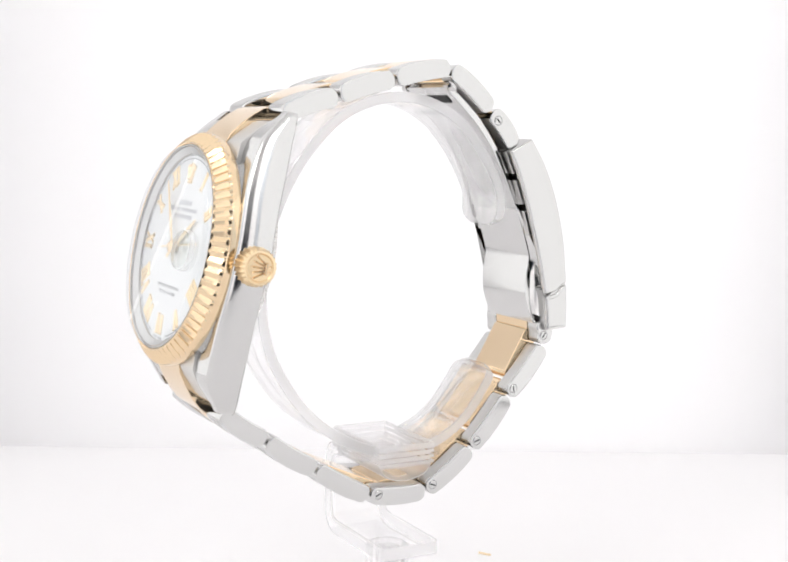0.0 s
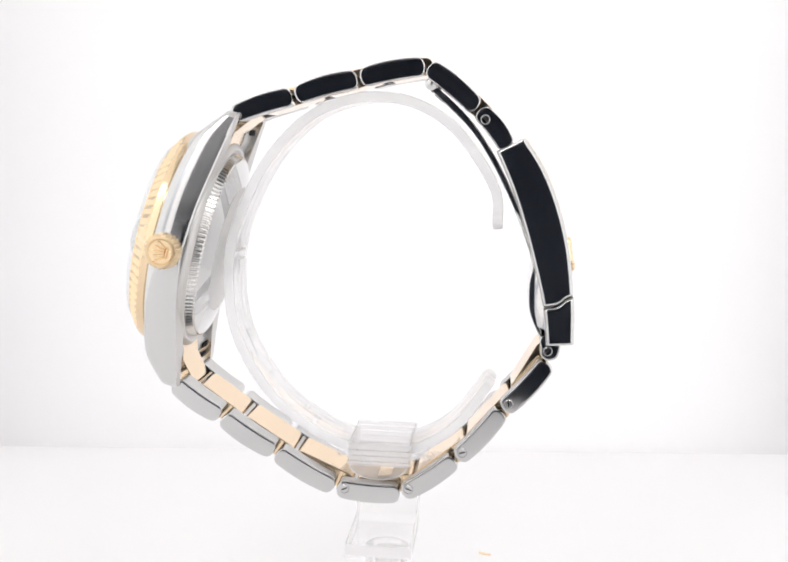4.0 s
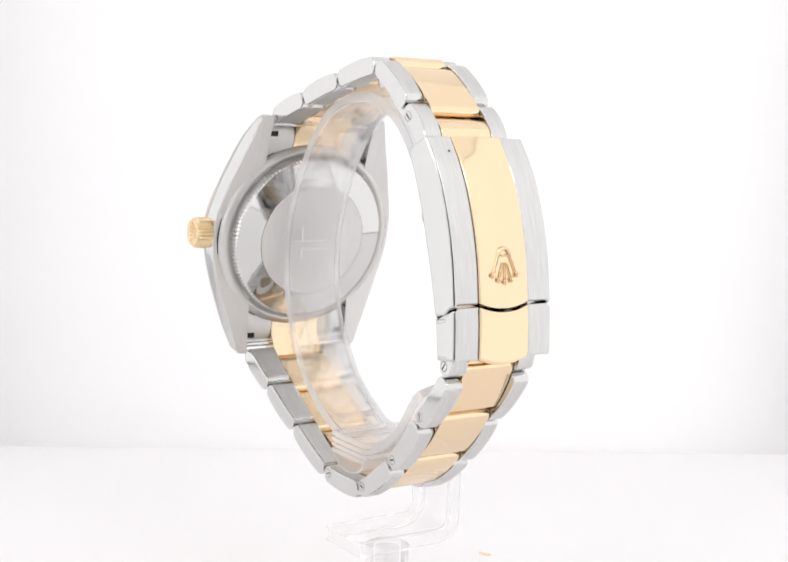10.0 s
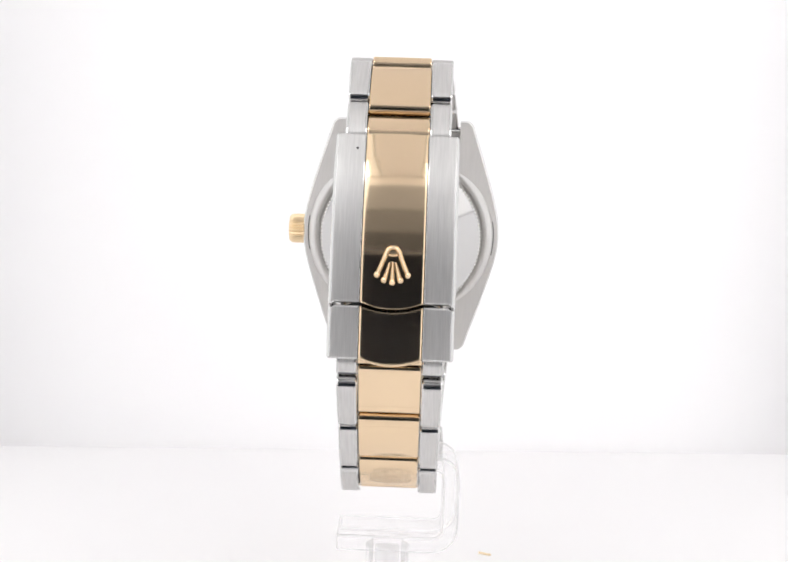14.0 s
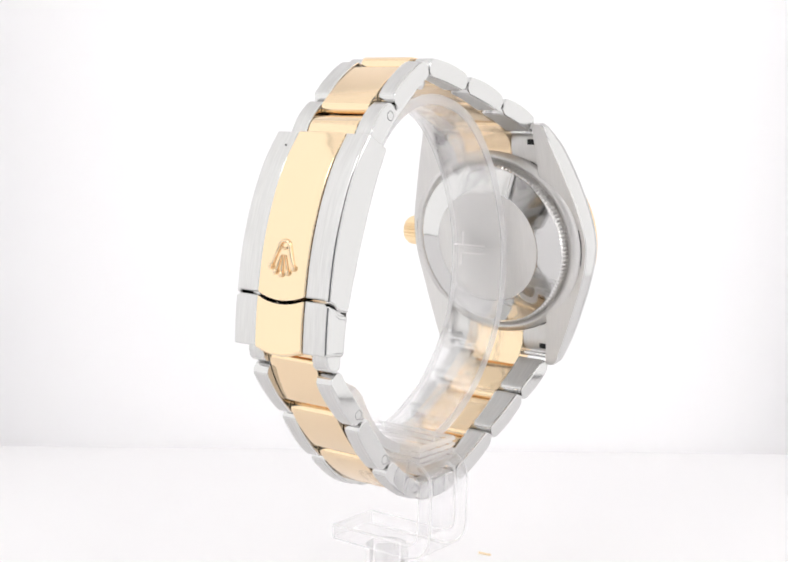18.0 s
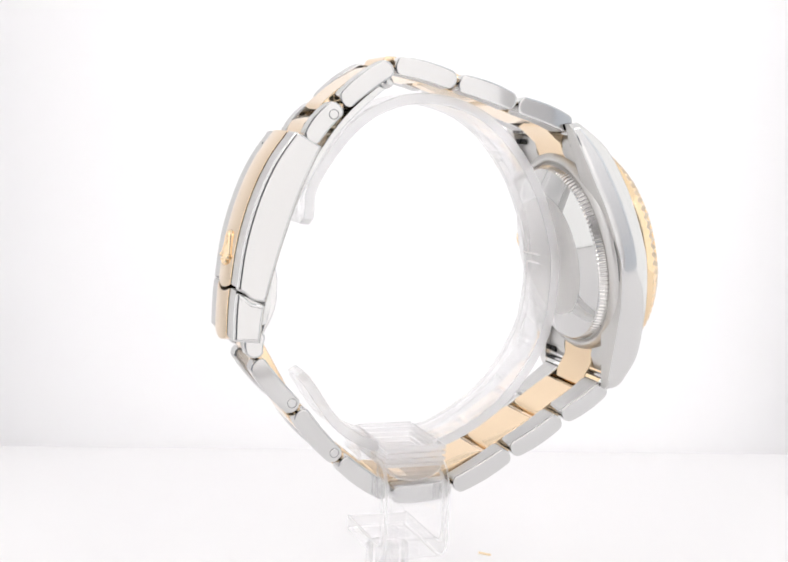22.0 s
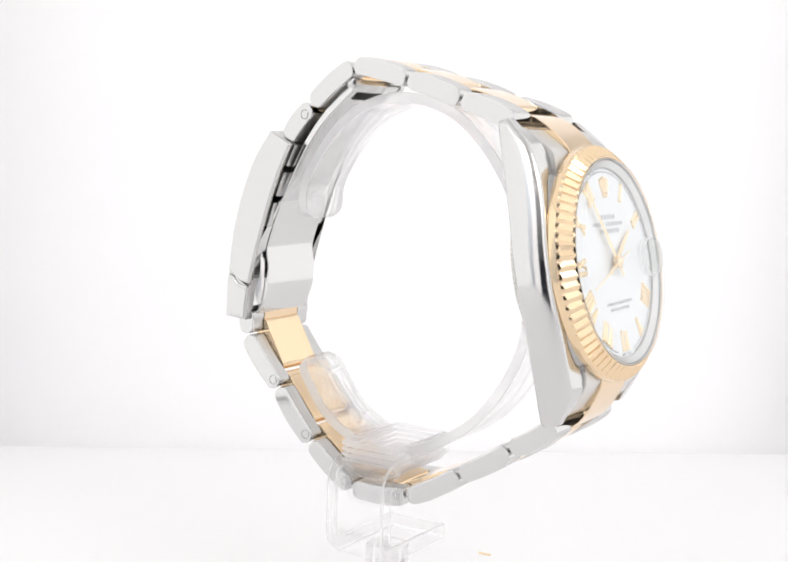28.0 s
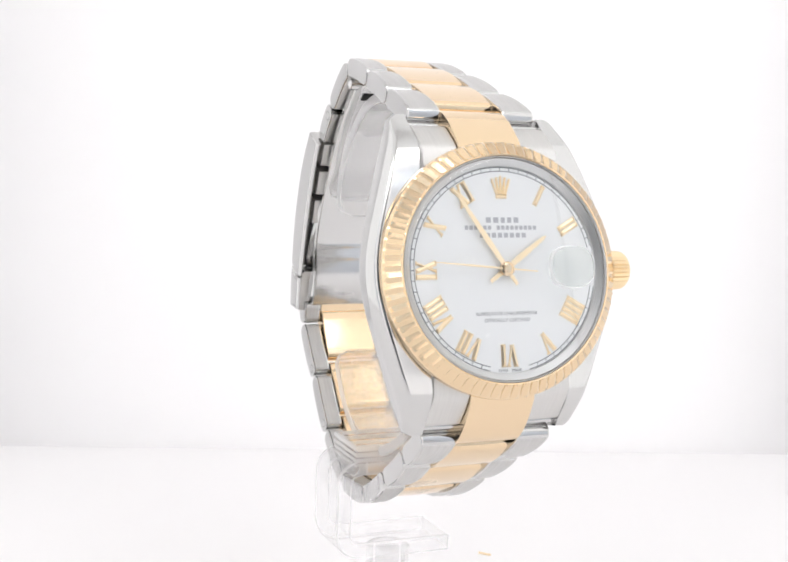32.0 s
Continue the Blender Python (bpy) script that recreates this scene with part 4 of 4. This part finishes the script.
# ---------------------------------------------------------------- holder
def strip(pts, x0, x1, thick, middle, rounded=(True, True)):
    """A bent strip of sheet along a curve in the loop's plane, with round corners at its two ends."""
    bm = bmesh.new()
    loops = []
    n = len(pts)
    run = [0.0]
    for a, b in zip(pts, pts[1:]):
        run.append(run[-1] + (b - a).length)
    for i, p in enumerate(pts):
        d = (pts[min(i + 1, n - 1)] - pts[max(i - 1, 0)]).normalized()
        k = Vector((-d.y, d.x))
        if k.dot(p - Vector(middle)) > 0:
            k = -k
        q = p + k * thick
        end = min([e for e, on in zip((run[i], run[-1] - run[i]), rounded) if on])
        c = 2.6
        cut = c - math.sqrt(max(0, c * c - (c - min(end, c)) ** 2))
        loops.append([bm.verts.new(W(x, v.x, v.y)) for x, v in ((x0 + cut, p), (x1 - cut, p), (x1 - cut, q), (x0 + cut, q))])
    for a, b in zip(loops, loops[1:]):
        for i in range(4):
            bm.faces.new((a[i], a[(i + 1) % 4], b[(i + 1) % 4], b[i]))
    bm.faces.new(loops[0])
    bm.faces.new(loops[-1])
    bmesh.ops.recalc_face_normals(bm, faces=bm.faces)
    return bevel(bm, 0.25, 50)


def holder():
    st = new("watch_holder")
    tagged(st, "clear acrylic ring holder with a bracket foot", "stand")
    ring_out = [(-16.6, -14.2), (-15.6, -7.2), (-8.2, 2.4), (1.6, 6.2), (12.4, 3.8), (20.6, -4.2), (25.6, -15.0), (26.6, -24.0), (24.8, -33.5), (18.6, -42.8), (10.4, -48.5), (3.0, -50.6), (-3.4, -50.2), (-10.6, -46.2), (-16.6, -38.0)]
    curve = spline(ring_out, 160)
    cut = [k for k, p in enumerate(curve) if p.y < -45 and -3.8 < p.x < 6.3]
    for name, pts, rounded, words in (("ring", curve[:cut[0] + 1], (True, False), "clear bent acrylic ring with pale edges"),
                                      ("ring_tongue", curve[cut[-1]:], (False, True), "short clear tongue of the ring")):
        two_tone(part(name, strip(pts, -5.9, 4.5, 1.6, (3, -22), rounded), ACRYLIC, st, words), ACRYLIC, FROST, lambda p: abs(p.normal.x) > 0.2)
    bm = bmesh.new()
    for x0, x1, z0, z1 in ((-5.0, 1.0, -19.35, -19.1), (-3.55, -3.3, -19.1, -16.8), (-3.6, 1.0, -20.75, -20.5), (-3.7, -3.45, -22.6, -20.75)):
        box(bm, x0, x1, 24.5, 24.72, z0 - BASE, z1 - BASE)
    part("etched_mark", bm, CLOTH, st, "small white etched strokes on the ring")
    # ridged clamp that grips the ring
    bm = bmesh.new()
    loops = []
    for z, e in ((-51.6, 0.0), (-51.2, 0.0), (-51.1, 0.4), (-50.85, 0.4), (-50.75, 0.0), (-50.35, 0.0), (-50.25, 0.4), (-50.0, 0.4), (-49.9, 0.0),
                 (-49.45, 0.0), (-49.35, 0.4), (-49.1, 0.4), (-49.0, 0.0), (-48.5, 0.0), (-48.3, 0.2)):
        loops.append([bm.verts.new(W(x, y, z)) for x, y in ((-7.4 + e, -3.7 + e), (8.4 - e, -3.7 + e), (8.4 - e, 6.2 - e), (-7.4 + e, 6.2 - e))])
    for f, g in zip(loops, loops[1:]):
        for k in range(4):
            bm.faces.new((f[k], f[(k + 1) % 4], g[(k + 1) % 4], g[k]))
    bm.faces.new(loops[0])
    bm.faces.new(loops[-1])
    clamp = part("clamp", bm, BLOCK, st, "ridged clear block that grips the ring")
    shade(clamp.data, 10)
    two_tone(clamp, BLOCK, REFRACTION_WHITE, lambda p: abs(p.normal.z) < 0.97)
    pad = [(-3.3, -51.65), (6.0, -51.65)] + [(1.35 + 4.65 * math.cos(t), -51.65 - 2.5 * math.sin(t)) for t in [math.pi * k / 12 for k in range(1, 12)]]
    two_tone(part("pad", prism(pad, -7.3, 7.6, W, 0.2), BLOCK, st, "rounded clear pad under the clamp"), BLOCK, REFRACTION_WHITE, lambda p: abs(p.normal.x) < 0.98)
    for y0, y1, z0, z1 in ((-6.3, -3.75, -51.2, -48.5), (6.25, 8.1, -51.0, -49.2)):
        part("ring_tab", bevel(box(bmesh.new(), -5.0, 4.0, y0, y1, z0 - BASE, z1 - BASE), 0.3, 50), BLOCK, st, "small clear tab beside the clamp")
    # C-shaped bracket round the bracelet
    t = 2.6
    path = [(6.2, -51.75), (7.2, -51.85), (9.0, -52.5), (9.9, -54.2), (9.95, -59.0), (9.9, -62.8), (9.0, -64.6), (7.0, -65.35), (2.0, -65.35), (-8.2, -65.35)]
    p = spline(path, 80)
    bm = bmesh.new()
    loops = []
    for i, v in enumerate(p):
        d = (p[min(i + 1, 79)] - p[max(i - 1, 0)]).normalized()
        n = Vector((-d.y, d.x)) * t / 2
        loops.append([bm.verts.new(W(c.x, y, c.y)) for c, y in ((v + n, -4.5), (v + n, 6.1), (v - n, 6.1), (v - n, -4.5))])
    for a, b in zip(loops, loops[1:]):
        for i in range(4):
            bm.faces.new((a[i], a[(i + 1) % 4], b[(i + 1) % 4], b[i]))
    bm.faces.new(loops[0])
    bm.faces.new(loops[-1])
    bmesh.ops.recalc_face_normals(bm, faces=bm.faces)
    bevel(bm, 0.4, 50)
    two_tone(part("bracket", bm, BLOCK, st, "clear C-shaped acrylic bracket"), BLOCK, REFRACTION_WHITE, lambda p: 0.15 < abs(p.normal.y) < 0.98 or (abs(p.normal.x) > 0.97 and p.center.x < 0))
    return st


def turntable():
    tt = new("turntable")
    tagged(tt, "small turntable with a clear post on the white floor", "turntable")
    z = FLOOR_DROP * 1000 - 66.7
    part("post", lathe([(0, z), (3.3, z), (3.5, z - 0.2), (3.5, 3.0), (0, 3.0)], 48), ACRYLIC, tt, "short clear post")
    part("post_core", lathe([(0, z - 0.6), (2.0, z - 0.6), (2.0, 3.0)], 48), FROST, tt, "pale clear core of the post")
    part("disc", lathe([(0, 3.0), (12, 2.8), (26, 2.4), (26.5, 2.0), (26.5, 0), (0, 0)], 64), FLOOR, tt, "low white disc")
    return tt


studio()
WATCH = wristwatch()
HOLDER = holder()
TABLE = turntable()


def scrap():
    bm = prism([(-1.3, 0.5), (-0.4, 0.25), (0.5, -0.1), (1.3, -0.15), (1.3, -0.45), (0.4, -0.42), (-0.5, -0.05), (-1.3, 0.15)], 0.0, 0.4, lambda z, a, b: Vector((a, b, z)) / 1000, 0.05)
    ob = part("brass_scrap", bm, GOLD_SATIN, None)
    ob.location = (0.0199, 0.047, 0.0)
    ob.rotation_euler = (0, 0, radians(-12))
    tagged(ob, "tiny curved brass scrap lying on the white floor", "scrap")


scrap()


def motions():
    for thing, z, yaw in ((WATCH, FLOOR_DROP + BASE / 1000, YAW), (HOLDER, FLOOR_DROP + BASE / 1000, YAW), (TABLE, 0.0, 0.0)):
        walk(thing, [(k / 2, pose(0, 0, z, 0, 0, yaw - TURN * (k / 2 - 14.0))) for k in range(65)])
    for pointer, angle, speed in RUNNING:
        walk(pointer, [(k / 2, HEAD @ Matrix.Rotation(radians(speed * (32.0 - k / 2) - angle), 4, "Z")) for k in range(65)])


motions()
